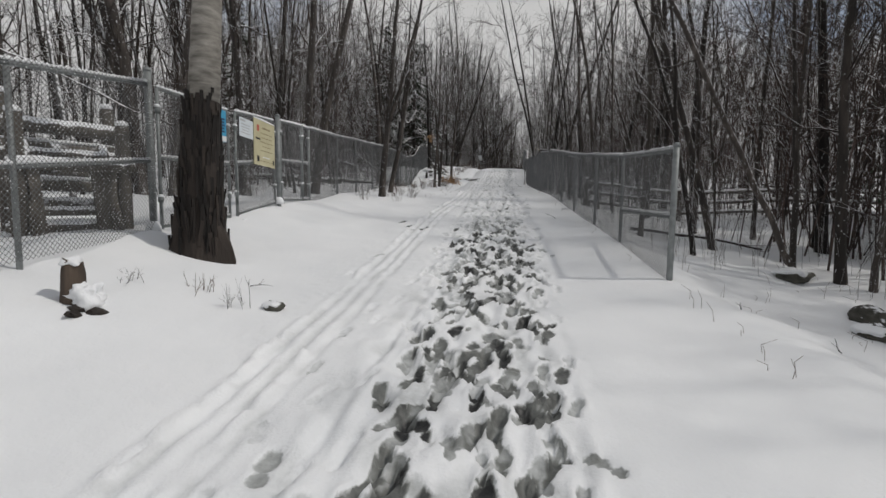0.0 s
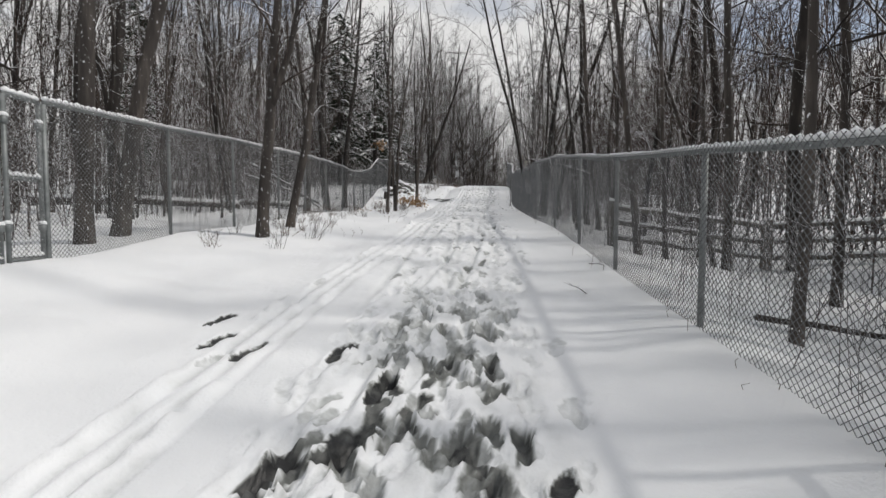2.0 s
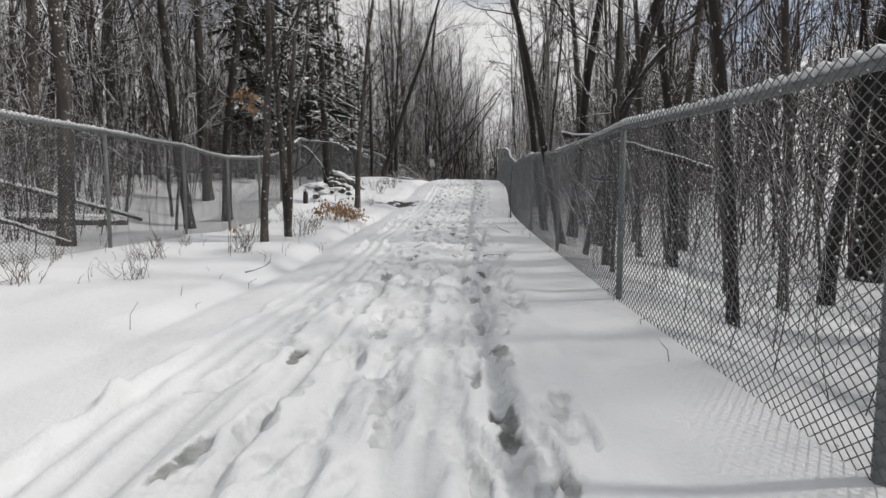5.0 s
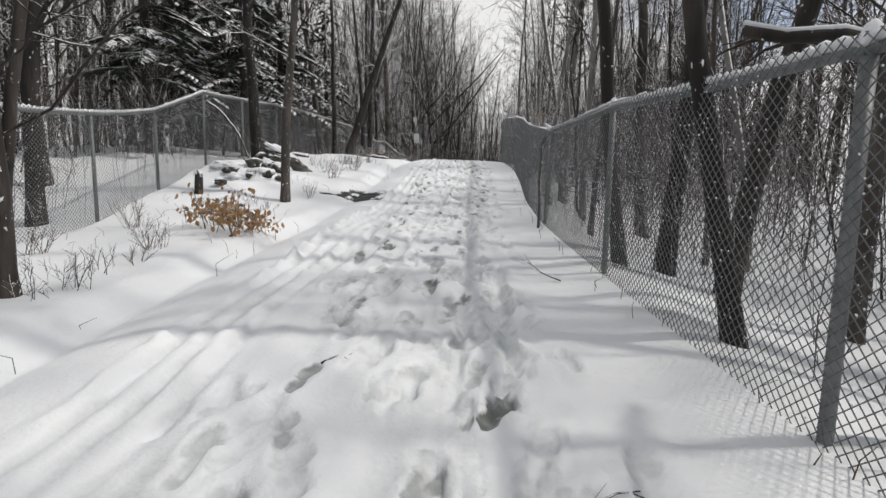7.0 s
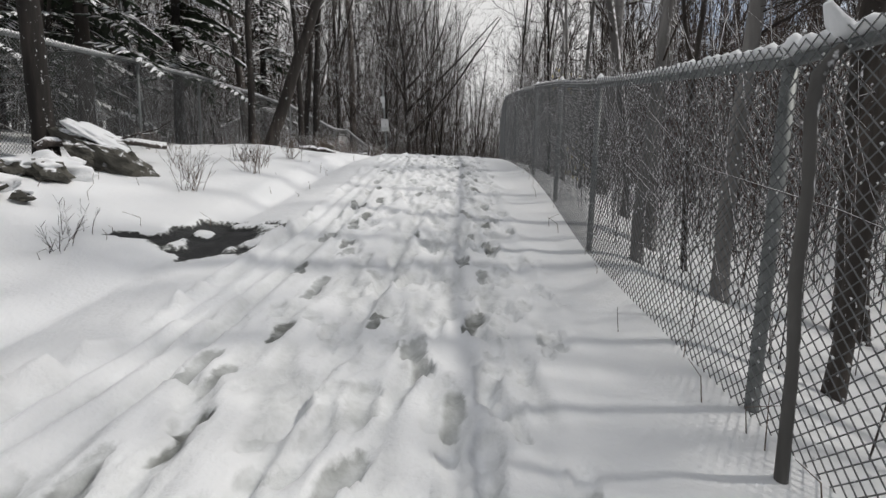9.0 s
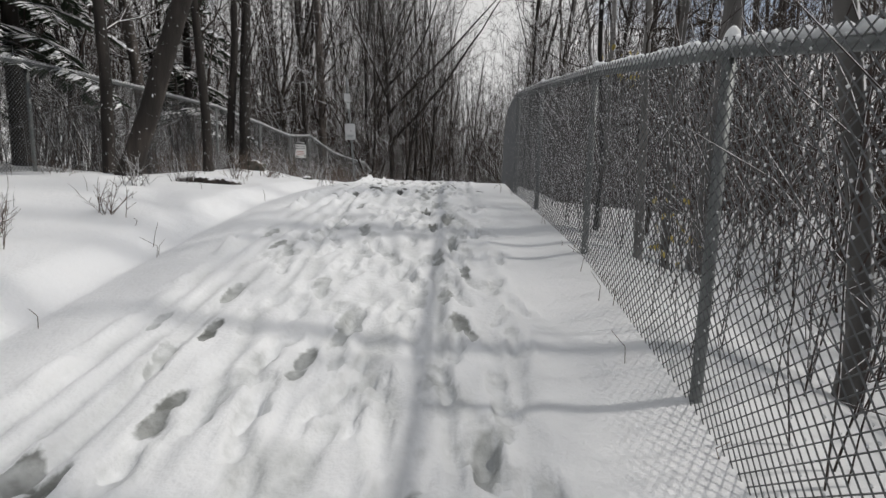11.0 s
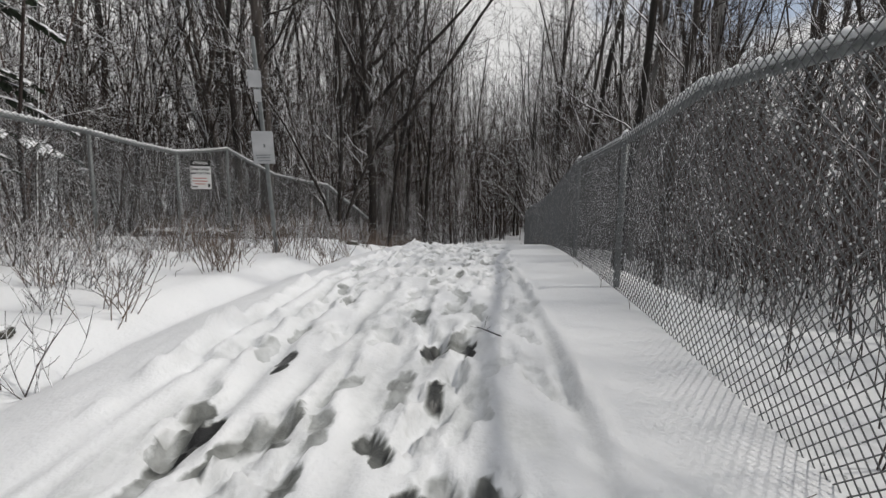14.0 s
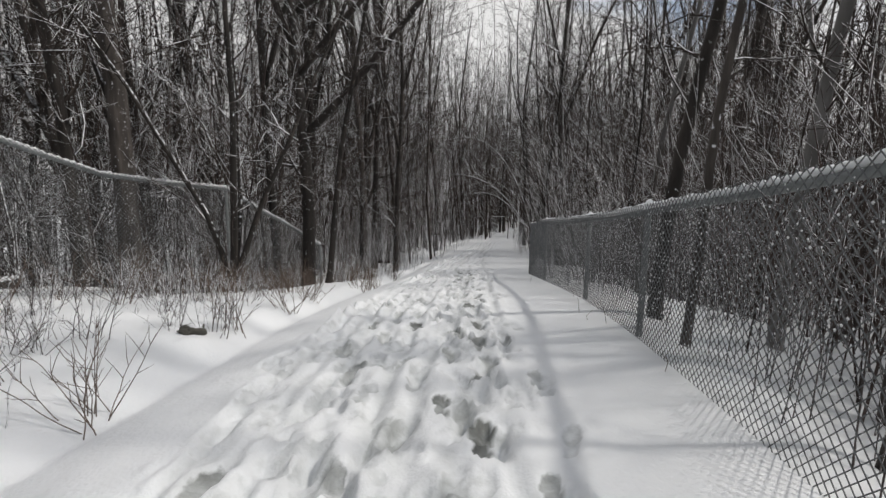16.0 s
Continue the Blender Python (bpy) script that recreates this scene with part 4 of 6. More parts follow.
# the old tree with shaggy bark on its foot and smooth grey bark above
def shaggy_tree(x, y):
    rng = np.random.RandomState(77)
    t = root("tree", pose(x, y, land_at(x, y)), "thick tree, shaggy dark bark low down and smooth grey above", "tree")
    low, high, crown = Acc(), Acc(), Acc()
    pts = [Vector((0.02 * math.sin(k * 0.9) + 0.022 * k * 0.25, 0, -0.2 + 0.125 * k)) for k in range(17)]
    rad = [0.37, 0.335, 0.30, 0.275, 0.258, 0.246] + [0.234 - 0.0072 * k for k in range(11)]
    low.tube(pts, rad, 22)
    for i, v in enumerate(low.v):
        q = noise.noise(Vector((v.x * 9, v.y * 9, v.z * 2.2)))
        c = pts[min(i // 22, 16)]
        d = Vector((v.x - c.x, v.y - c.y, 0))
        low.v[i] = v + d.normalized() * 0.03 * q
    for i, v in enumerate(low.v):
        a, up_z = math.atan2(v.y, v.x), max(0.0, 0.55 - max(v.z, 0))
        q = 1 + 0.32 * up_z * math.cos(3 * a + 0.6) + 0.18 * up_z * math.cos(5 * a)
        low.v[i] = Vector((v.x * q, v.y * q, v.z))
    # loose bark plates
    for k in range(330):
        a, z = rng.uniform(0, 2 * math.pi), rng.uniform(0.0, 1.74)
        rr = float(np.interp(z, [-0.2 + 0.125 * i for i in range(17)], rad)) + 0.006
        c = Vector((0.022 * (z + 0.2) * 2 + rr * math.cos(a), rr * math.sin(a), z))
        rot = Euler((rng.normal(0, 0.07), rng.normal(0.03, 0.05), a)).to_matrix()
        low.box(c, rng.uniform(0.012, 0.03), rng.uniform(0.018, 0.05), rng.uniform(0.14, 0.48), rot)
    part("shaggy_bark", low, M_SHAG, t, "dark, peeling plates of bark", False)
    top = pts[-1]
    up = [top + Vector((0.03 * k, 0, 0.45 * k - 0.06)) for k in range(16)]
    high.tube(up, [0.168 - 0.007 * k for k in range(16)], 18)
    for k in range(16):
        z = 0.15 + 0.32 * k + rng.uniform(-0.1, 0.1)
        p = top + Vector((0.03 * z / 0.45, 0, z))
        high.tube([p - Vector((0, 0, 0.012)), p, p + Vector((0, 0, 0.012))], [0.166 - 0.0155 * z, 0.173 - 0.0155 * z, 0.166 - 0.0155 * z], 18, False)
    part("trunk", high, M_SMOOTH, t, "smooth grey upper trunk with ringed scars")
    for k in range(14):
        p = up[6 + k % 9]
        a = rng.uniform(0, 6.28)
        limb = wander(p, (math.cos(a), math.sin(a), 0.7), 1.9, 5, 0.13, rng, 0.05)
        crown.tube(limb, taper(0.035, 0.005, 5), 5, False)
        for j in range(6):
            q, dd = sample(limb, rng.uniform(0.2, 1))
            crown.tube(wander(q, dd + Vector((rng.normal(0, 0.6), rng.normal(0, 0.6), 0.2)), 0.7, 3, 0.15, rng), taper(0.01, 0.003, 3), 3, False)
    part("crown", crown, M_TWIG, t)
    return t


shaggy_tree(-2.86, 5.41)


# the fallen pole that leans on its neighbours, and other leaning stems
def fallen(a, b, r0, r1, label, bark, name="fallen_trunk", seed=0, sag=0.0, twigs=5):
    rng = np.random.RandomState(seed)
    a, b = Vector(a), Vector(b)
    t = root(name, pose(*a), label, "fallen tree")
    n = 10
    pts = [(b - a) * (k / n) + Vector((rng.normal(0, 0.012), rng.normal(0, 0.012), sag * math.sin(math.pi * k / n) + rng.normal(0, 0.01))) for k in range(n + 1)]
    acc = Acc()
    acc.tube(pts, taper(r0, r1, n), 8)
    part("trunk", acc, bark, t)
    sn = Acc()
    up = (b - a).normalized()
    if up.z < 0.9:
        sn.tube([p + Vector((0, 0, r0 * 0.72)) for p in pts], [max(r * 0.62, 0.006) * rng.uniform(0.7, 1.15) for r in taper(r0, r1, n)], 6)
        part("snow", sn, M_SNOW, t, "snow lying on the upper side")
    tw = Acc()
    for k in range(twigs):
        q, d = sample(pts, rng.uniform(0.3, 1))
        tw.tube(wander(q, d + Vector((rng.normal(0, 0.7), rng.normal(0, 0.7), rng.normal(0, 0.5))), rng.uniform(0.3, 0.9), 3, 0.15, rng), taper(r1 * 0.5, 0.003, 3), 4, False)
    if twigs:
        part("crown", tw, M_TWIG, t)
    return t


z = land_at
fallen((5.85, 7.5, z(5.85, 7.5) - 0.1), (3.3, 7.7, 5.3), 0.05, 0.036, "thin fallen trunk leaning against the standing trees", GREY, seed=1)
fallen((4.5, 19.4, 3.75), (3.9, 16.9, 4.05), 0.035, 0.02, "snow-laden dead branch hanging over the fence", DARK, "dead_branch", 3, 0.05)
fallen((5.9, 19.2, 3.3), (4.2, 20.3, 3.95), 0.05, 0.03, "snow-laden dead branch caught among the trees", DARK, "dead_branch", 4, 0.06)
fallen((-3.1, 16.4, 3.2), (-2.2, 19.0, 2.35), 0.035, 0.015, "snow-covered dead branch slumped against the netting", GREY, "dead_branch", 5, 0.1)
fallen((-4.4, 19.6, 3.3), (-2.8, 21.6, 2.6), 0.05, 0.03, "snow-covered fallen limb behind the fence", GREY, "dead_branch", 6, 0.05)
fallen((-1.35, 27.2, 4.75), (-0.52, 27.25, 3.6), 0.022, 0.014, "curved snowy branch hanging from the fence rail", GREY, "dead_branch", 7, 0.22, 3)
fallen((-0.80, 28.35, z(-0.8, 28.35) + 0.22), (0.12, 29.3, z(0.12, 29.3) + 0.22), 0.05, 0.035, "snow-covered log lying over the boulder", GREY, "log", 8, 0.06, 2)
fallen((1.30, 32.35, z(1.3, 32.35) + 0.02), (1.95, 32.62, z(1.95, 32.62) + 0.02), 0.05, 0.045, "short dark log half sunk in the snow", DARK, "log", 9, 0, 0)
fallen((-6.0, 4.6, 3.4), (-3.3, 4.9, 2.35), 0.012, 0.006, "long bare twig arching over the fence", GREY, "dead_branch", 10, 0.1, 4)
fallen((4.0, 9.9, z(4, 9.9) + 0.08), (6.4, 9.2, z(6.4, 9.2) + 0.12), 0.035, 0.02, "fallen stem lying in the snow behind the fence", DARK, "log", 11, 0.03, 3)
fallen((-7.5, 20.5, z(-7.5, 20.5) + 0.2), (-3.4, 22.2, z(-3.4, 22.2) + 0.15), 0.11, 0.07, "snow-covered fallen log in the wood", GREY, "log", 12, 0.05, 4)
fallen((-9.0, 17.5, z(-9, 17.5) + 0.2), (-4.2, 18.3, z(-4.2, 18.3) + 0.12), 0.12, 0.08, "snow-covered fallen log in the wood", GREY, "log", 13, 0.05, 4)
fallen((0.1, 41.2, z(0.1, 41.2) + 0.1), (1.3, 42.3, z(1.3, 42.3) + 0.15), 0.07, 0.05, "dark fallen log behind the fence", DARK, "log", 14, 0.02, 3)
# the crooked dead stem hooked over the fence rail
hook = root("broken_sapling", pose(4.16, 23.80, land_at(4.16, 23.80)), "crooked pale dead stem hooked over the fence rail, snow on top", "broken sapling")
acc = Acc()
acc.tube([Vector(p) for p in ((0, 0, -0.1), (0.01, 0.02, 0.35), (-0.005, 0.03, 0.6), (0.02, 0.05, 0.85), (0.03, 0.08, 1.06), (0.07, 0.11, 1.17), (0.13, 0.12, 1.24), (0.18, 0.12, 1.28))], [0.019, 0.016, 0.018, 0.015, 0.017, 0.019, 0.016, 0.013], 10)
part("stem", acc, M_BARK_PALE, hook)
acc = Acc()
acc.tube([Vector(p) for p in ((0.24, 0.12, 1.27), (0.17, 0.13, 1.30), (0.12, 0.13, 1.33), (0.08, 0.12, 1.37))], [0.020, 0.030, 0.026, 0.012], 9)
part("snow_cap", acc, M_SNOW, hook, "lump of snow on the crook")
# the thin stems bowed down by snow across the path's far end
for k, (ax, bx, top, d) in enumerate(((9.6, 7.0, 6.3, 0.0), (9.9, 6.7, 5.4, 0.8), (10.1, 7.9, 4.9, 1.5), (10.2, 8.2, 4.3, 0.4))):
    rng = np.random.RandomState(300 + k)
    y0 = 47.5 + d
    t = root("bowed_sapling", pose(ax, y0, land_at(ax, y0)), "thin sapling bowed over by the weight of snow", "sapling", "bowed saplings")
    acc = Acc()
    h = top - land_at(ax, y0)
    pts = [Vector(((bx - ax) * (q / 12) ** 1.6, 0.3 * q / 12, h * math.sin(math.pi * 0.62 * q / 12))) for q in range(13)]
    acc.tube(pts, taper(0.022, 0.006, 12), 5)
    part("stem", acc, M_BRUSH, t)
    acc = Acc()
    for q in range(14):
        p, dd = sample(pts, rng.uniform(0.3, 1))
        acc.tube(wander(p, dd + Vector((rng.normal(0, 0.5), rng.normal(0, 0.5), rng.normal(0, 0.4))), rng.uniform(0.3, 0.8), 3, 0.12, rng), [0.006, 0.005, 0.004, 0.003], 3, False)
    tagged(part("crown", acc, M_TWIG, t), kind="stuff")


# ---- the wood on both sides ----
def clear_of_path(x, y, gap_l=0.5, gap_r=0.5):
    if y < 47:
        return x < left_x(y) - gap_l or x > right_x(y) + gap_r
    return abs(x - path_x(y)) > 2.0


KINDS = []
for k in range(10):
    rng = np.random.RandomState(500 + k)
    h = (10, 11, 9, 11, 9, 8, 7.5, 7, 6.5, 8)[k]
    r = (0.085, 0.12, 0.065, 0.15, 0.05, 0.04, 0.035, 0.03, 0.024, 0.045)[k]
    fk = ((0.3, 0.3, 0.2, 0.65), (0.5, -0.3, -0.1, 0.5)) if k in (0, 3) else ((0.25, -0.22, 0.15, 0.75),) if k in (2, 5, 7, 9) else ()
    big = k < 4
    tr, cr = grow_tree(rng, h, r, (rng.normal(0, 0.04), rng.normal(0, 0.03)), 0.14, 15 if big else 11, 5, 3 if big else 2, 0.034 if big else 0.05, fk, 1.7 if big else 1.05, 1.2, 7 if big else 5)
    bark = (GREY, DARK, GREY, GREY, PALE, DARK, GREY, GREY, DARK, DARK)[k]
    stain = {"dark_wet_bark": "dark wet", "grey_brown_bark": "grey-brown", "pale_grey_bark": "pale grey"}[bark.name]
    KINDS.append((tr.mesh("trunk", bark), cr.mesh("crown", M_TWIG), f"{'tall bare tree' if big else 'slender bare sapling'} with {stain} bark in the snowy wood"))


def wood_tree(k, x, y, rng):
    t = root("tree" if k < 4 else "sapling", pose(x, y, land_at(x, y) - 0.05, 0, 0, rng.uniform(0, 360)), KINDS[k][2], "tree" if k < 4 else "sapling", "trees of the wood" if k < 4 else "saplings of the wood")
    new("trunk", KINDS[k][0]).parent = t
    ob = new("crown", KINDS[k][1])
    ob.parent = t
    tagged(ob, kind="stuff")
    s = rng.uniform(0.8, 1.2)
    t.scale = (s, s, s * rng.uniform(0.9, 1.15))


rng = np.random.RandomState(9)
placed = [(p[0], p[1]) for p in NEAR]


def plant(count, choices, near, spread, apart, y_far):
    made = 0
    while made < count:
        side = 1 if rng.rand() < 0.52 else -1
        y = rng.uniform(3, y_far) if rng.rand() < 0.95 else rng.uniform(-14, 2)
        gap = near + abs(rng.normal(0, spread)) + (1.2 if side > 0 and near > 1 else 0)
        x = (right_x(y) + gap) if side > 0 else (left_x(y) - gap - 0.4)
        if y > 47 and abs(x - path_x(y)) < 1.9:
            continue
        if side < 0 and y < 12 and x > -6.5:
            continue
        if side > 0 and y < 7 and x < 5.6:
            continue
        if side > 0 and y < 26 and (x < right_x(y) + 1.6 or rng.rand() < 0.45):
            continue
        if min((x - a) ** 2 + (y - b) ** 2 for a, b in placed) < apart:
            continue
        placed.append((x, y))
        wood_tree(int(rng.choice(choices)), x, y, rng)
        made += 1


plant(105, (0, 1, 2, 2, 3), 1.8, 9.0, 0.6, 76)
plant(235, (4, 5, 6, 7, 8, 9), 0.35, 6.0, 0.12, 70)

# the tall trees whose crowns close over the far end of the path
TALL = []
for k in range(3):
    trng = np.random.RandomState(560 + k)
    tr, cr = grow_tree(trng, 17, (0.13, 0.16, 0.11)[k], (0.02 * k, 0.01), 0.14, 20, 5, 3, 0.03, ((0.35, 0.35, 0.1, 0.6), (0.5, -0.3, 0.2, 0.5)), 2.9, 1.2, 7, 0.96)
    TALL.append((tr.mesh("trunk", (DARK, GREY, DARK)[k]), cr.mesh("crown", M_TWIG)))
for k in range(76):
    side = -1 if k % 2 or k > 64 else 1
    if k < 38:
        y = 49 + 33 * rng.rand() ** 1.2
        x = path_x(y) + side * (2.4 + abs(rng.normal(0, 5.0)))
    else:
        y = rng.uniform(44, 60)
        x = left_x(y) - 1.2 - abs(rng.normal(0, 6.0)) if side < 0 else right_x(y) + 3.0 + abs(rng.normal(0, 6.0))
    t = root("tree", pose(x, y, land_at(x, y) - 0.05, 0, 0, rng.uniform(0, 360)), "tall dark bare tree with a wide twiggy crown over the path", "tree", "tall trees")
    new("trunk", TALL[k % 3][0]).parent = t
    ob = new("crown", TALL[k % 3][1])
    ob.parent = t
    tagged(ob, kind="stuff")
    q = rng.uniform(0.75, 1.1)
    t.scale = (q, q, q)


# far wood: uncountable stems, behind the trees that stand singly
def far_stem(rng, trunks, twigs, b, h, r, limbs, reach):
    pts = wander(b, (rng.normal(0, 0.05), rng.normal(0, 0.05), 1), h, 5, 0.045, rng, 0.01)
    trunks.tube(pts, taper(r, r * 0.15, 5), 4, False)
    lines = [(pts, 0.12)]
    for k in range(rng.randint(0, 3)):
        p, d = sample(pts, rng.uniform(0.25, 0.6))
        q = wander(p, d + Vector((rng.normal(0, 0.3), rng.normal(0, 0.3), 0)), h * rng.uniform(0.3, 0.5), 4, 0.07, rng, 0.03)
        trunks.tube(q, taper(r * 0.5, r * 0.12, 4), 4, False)
        lines.append((q, 0.1))
    for line, low in lines:
        for k in range(limbs):
            p, d = sample(line, rng.uniform(low, 0.98))
            a, ln = rng.uniform(0, 6.28), reach * rng.uniform(0.5, 1.3)
            limb = wander(p, (math.cos(a), math.sin(a), rng.uniform(0.2, 1.6)), ln, 2, 0.15, rng, 0.04)
            twigs.tube(limb, [0.02, 0.014, 0.009], 3, False)
            for j in range(3):
                c, dd = sample(limb, rng.uniform(0.15, 1))
                e = c + (dd + Vector((rng.normal(0, 0.55), rng.normal(0, 0.55), rng.normal(0.1, 0.35)))) * ln * rng.uniform(0.25, 0.5)
                twigs.tube([c, e], [0.011, 0.007], 3, False)


def far_wood():
    rng = np.random.RandomState(31)
    trunks, twigs = Acc(), Acc()
    n = 0
    while n < 1050:
        y = rng.uniform(-25, 118)
        side = 1 if rng.rand() < 0.5 else -1
        if y < 55:
            gap = 9 + abs(rng.normal(0, 11))
        elif y < 82:
            gap = 2.4 + abs(rng.normal(0, 14))
        else:
            gap = abs(rng.normal(0, 9 if n % 2 else 26)) - 2
        x = path_x(y) + side * gap
        if abs(x) > 56 or (side > 0 and y < 30 and rng.rand() < 0.4):
            continue
        n += 1
        h = rng.uniform(8, 13) * (0.85 if side > 0 else 1) if y < 30 else rng.uniform(9, 17)
        far_stem(rng, trunks, twigs, Vector((x, y, land_at(x, y) - 0.2)), h, rng.uniform(0.02, 0.10) if y < 78 else rng.uniform(0.04, 0.13), 3 if y < 35 else 6, 1.5 if y < 50 else 2.2)
    # the wood closes behind the path's far bend and deep behind the fence
    for k in range(520):
        if k < 300:
            y = rng.uniform(70, 108)
            x = path_x(y) + rng.uniform(-16, 7) - 0.12 * (y - 72)
        else:
            y = rng.uniform(28, 74)
            x = left_x(min(y, 47)) - rng.uniform(7, 34) + max(0, y - 47) * 0.2
        far_stem(rng, trunks, twigs, Vector((x, y, land_at(x, y) - 0.2)), rng.uniform(11, 22) if k < 300 else rng.uniform(8, 14), rng.uniform(0.02, 0.08), 6, 2.0)
    w = root("far_wood", None, "distant leafless wood of grey stems and twigs", "wood", "", "stuff")
    tagged(part("stem_mass", trunks, M_TWIG_FAR, w), kind="stuff")
    tagged(part("crown", twigs, M_TWIG_FAR, w), kind="stuff")


far_wood()


# thickets of thin, much-branched stems that fill the wood between the trees
def thicket_mesh(seed, lo, hi, stems, radius, side, fine):
    rng = np.random.RandomState(seed)
    acc = Acc()
    for k in range(stems):
        a, d = rng.uniform(0, 6.28), radius * math.sqrt(rng.rand())
        h = rng.uniform(lo, hi)
        r = 0.004 + 0.0022 * h
        pts = wander((d * math.cos(a), d * math.sin(a), -0.15), (rng.normal(0, 0.12), rng.normal(0, 0.12), 1), h, 6, 0.06, rng, 0.01)
        acc.tube(pts, taper(r, 0.003, 6), 4, False)
        for j in range(side):
            p, w = sample(pts, rng.uniform(0.12, 0.95))
            b = rng.uniform(0, 6.28)
            ln = h * rng.uniform(0.10, 0.26)
            limb = wander(p, w * 0.8 + Vector((math.cos(b), math.sin(b), rng.normal(0.1, 0.4))), ln, 2, 0.15, rng, 0.03)
            acc.tube(limb, [r * 0.45, r * 0.32, 0.0028], 3, False)
            for i in range(fine):
                c, e = sample(limb, rng.uniform(0.1, 1))
                acc.tube([c, c + (e + Vector((rng.normal(0, 0.6), rng.normal(0, 0.6), rng.normal(0.05, 0.4)))).normalized() * ln * rng.uniform(0.25, 0.6)], [0.0042, 0.0022], 3, False)
    return acc.mesh("thicket", M_TWIG_RED)


LOW = [thicket_mesh(1200 + k, 1.6, 4.6, 12, 1.6, 8, 3) for k in range(4)]
HIGH = [thicket_mesh(1220 + k, 4.0, 9.5, 9, 1.7, 11, 4) for k in range(4)]


def thicket(meshes, x, y, rng):
    ob = new("thicket", meshes[rng.randint(len(meshes))])
    ob.matrix_basis = pose(x, y, land_at(x, y), 0, 0, rng.uniform(0, 360)) @ Matrix.Diagonal((1, 1, rng.uniform(0.8, 1.2), 1))
    tagged(ob, "thicket of thin reddish-brown leafless stems in the snowy wood", "thicket", "", "stuff")


rng = np.random.RandomState(33)
for k in range(105):
    y = rng.uniform(11, 60)
    thicket(LOW, left_x(y) - 2.2 - abs(rng.normal(0, 5.5)), y, rng)
for k in range(100):
    y = rng.uniform(9, 60) if rng.rand() < 0.25 else rng.uniform(26, 60)
    thicket(LOW, right_x(y) + (2.3 if y > 26 else 6.0) + abs(rng.normal(0, 5.0)), y, rng)
for k in range(80):
    y = rng.uniform(20, 92)
    side = -1 if k % 2 else 1
    x = left_x(y) - 3.5 - abs(rng.normal(0, 7)) if side < 0 else right_x(y) + (3.5 if y > 26 else 9.0) + abs(rng.normal(0, 7))
    thicket(HIGH, x, y, rng)
for k in range(45):
    y = rng.uniform(26, 50)
    thicket(LOW, right_x(y) + 2.2 + abs(rng.normal(0, 2.5)), y, rng)
for k in range(45):
    y = rng.uniform(35, 64)
    thicket(HIGH, left_x(y) - 2.2 - abs(rng.normal(0, 5)), y, rng)
# added right of the fence to dapple the sun and fill the open gap
for k in range(34):
    y = rng.uniform(3, 27)
    thicket(HIGH, right_x(max(y, 6)) + rng.uniform(4.0, 8.5), y, rng)
for k in range(76):
    y = rng.uniform(49, 94)
    d = 3.4 + abs(rng.normal(0, 4))
    thicket(HIGH if k % 3 else LOW, path_x(y) + (d if k % 2 and y < 74 else -d), y, rng)


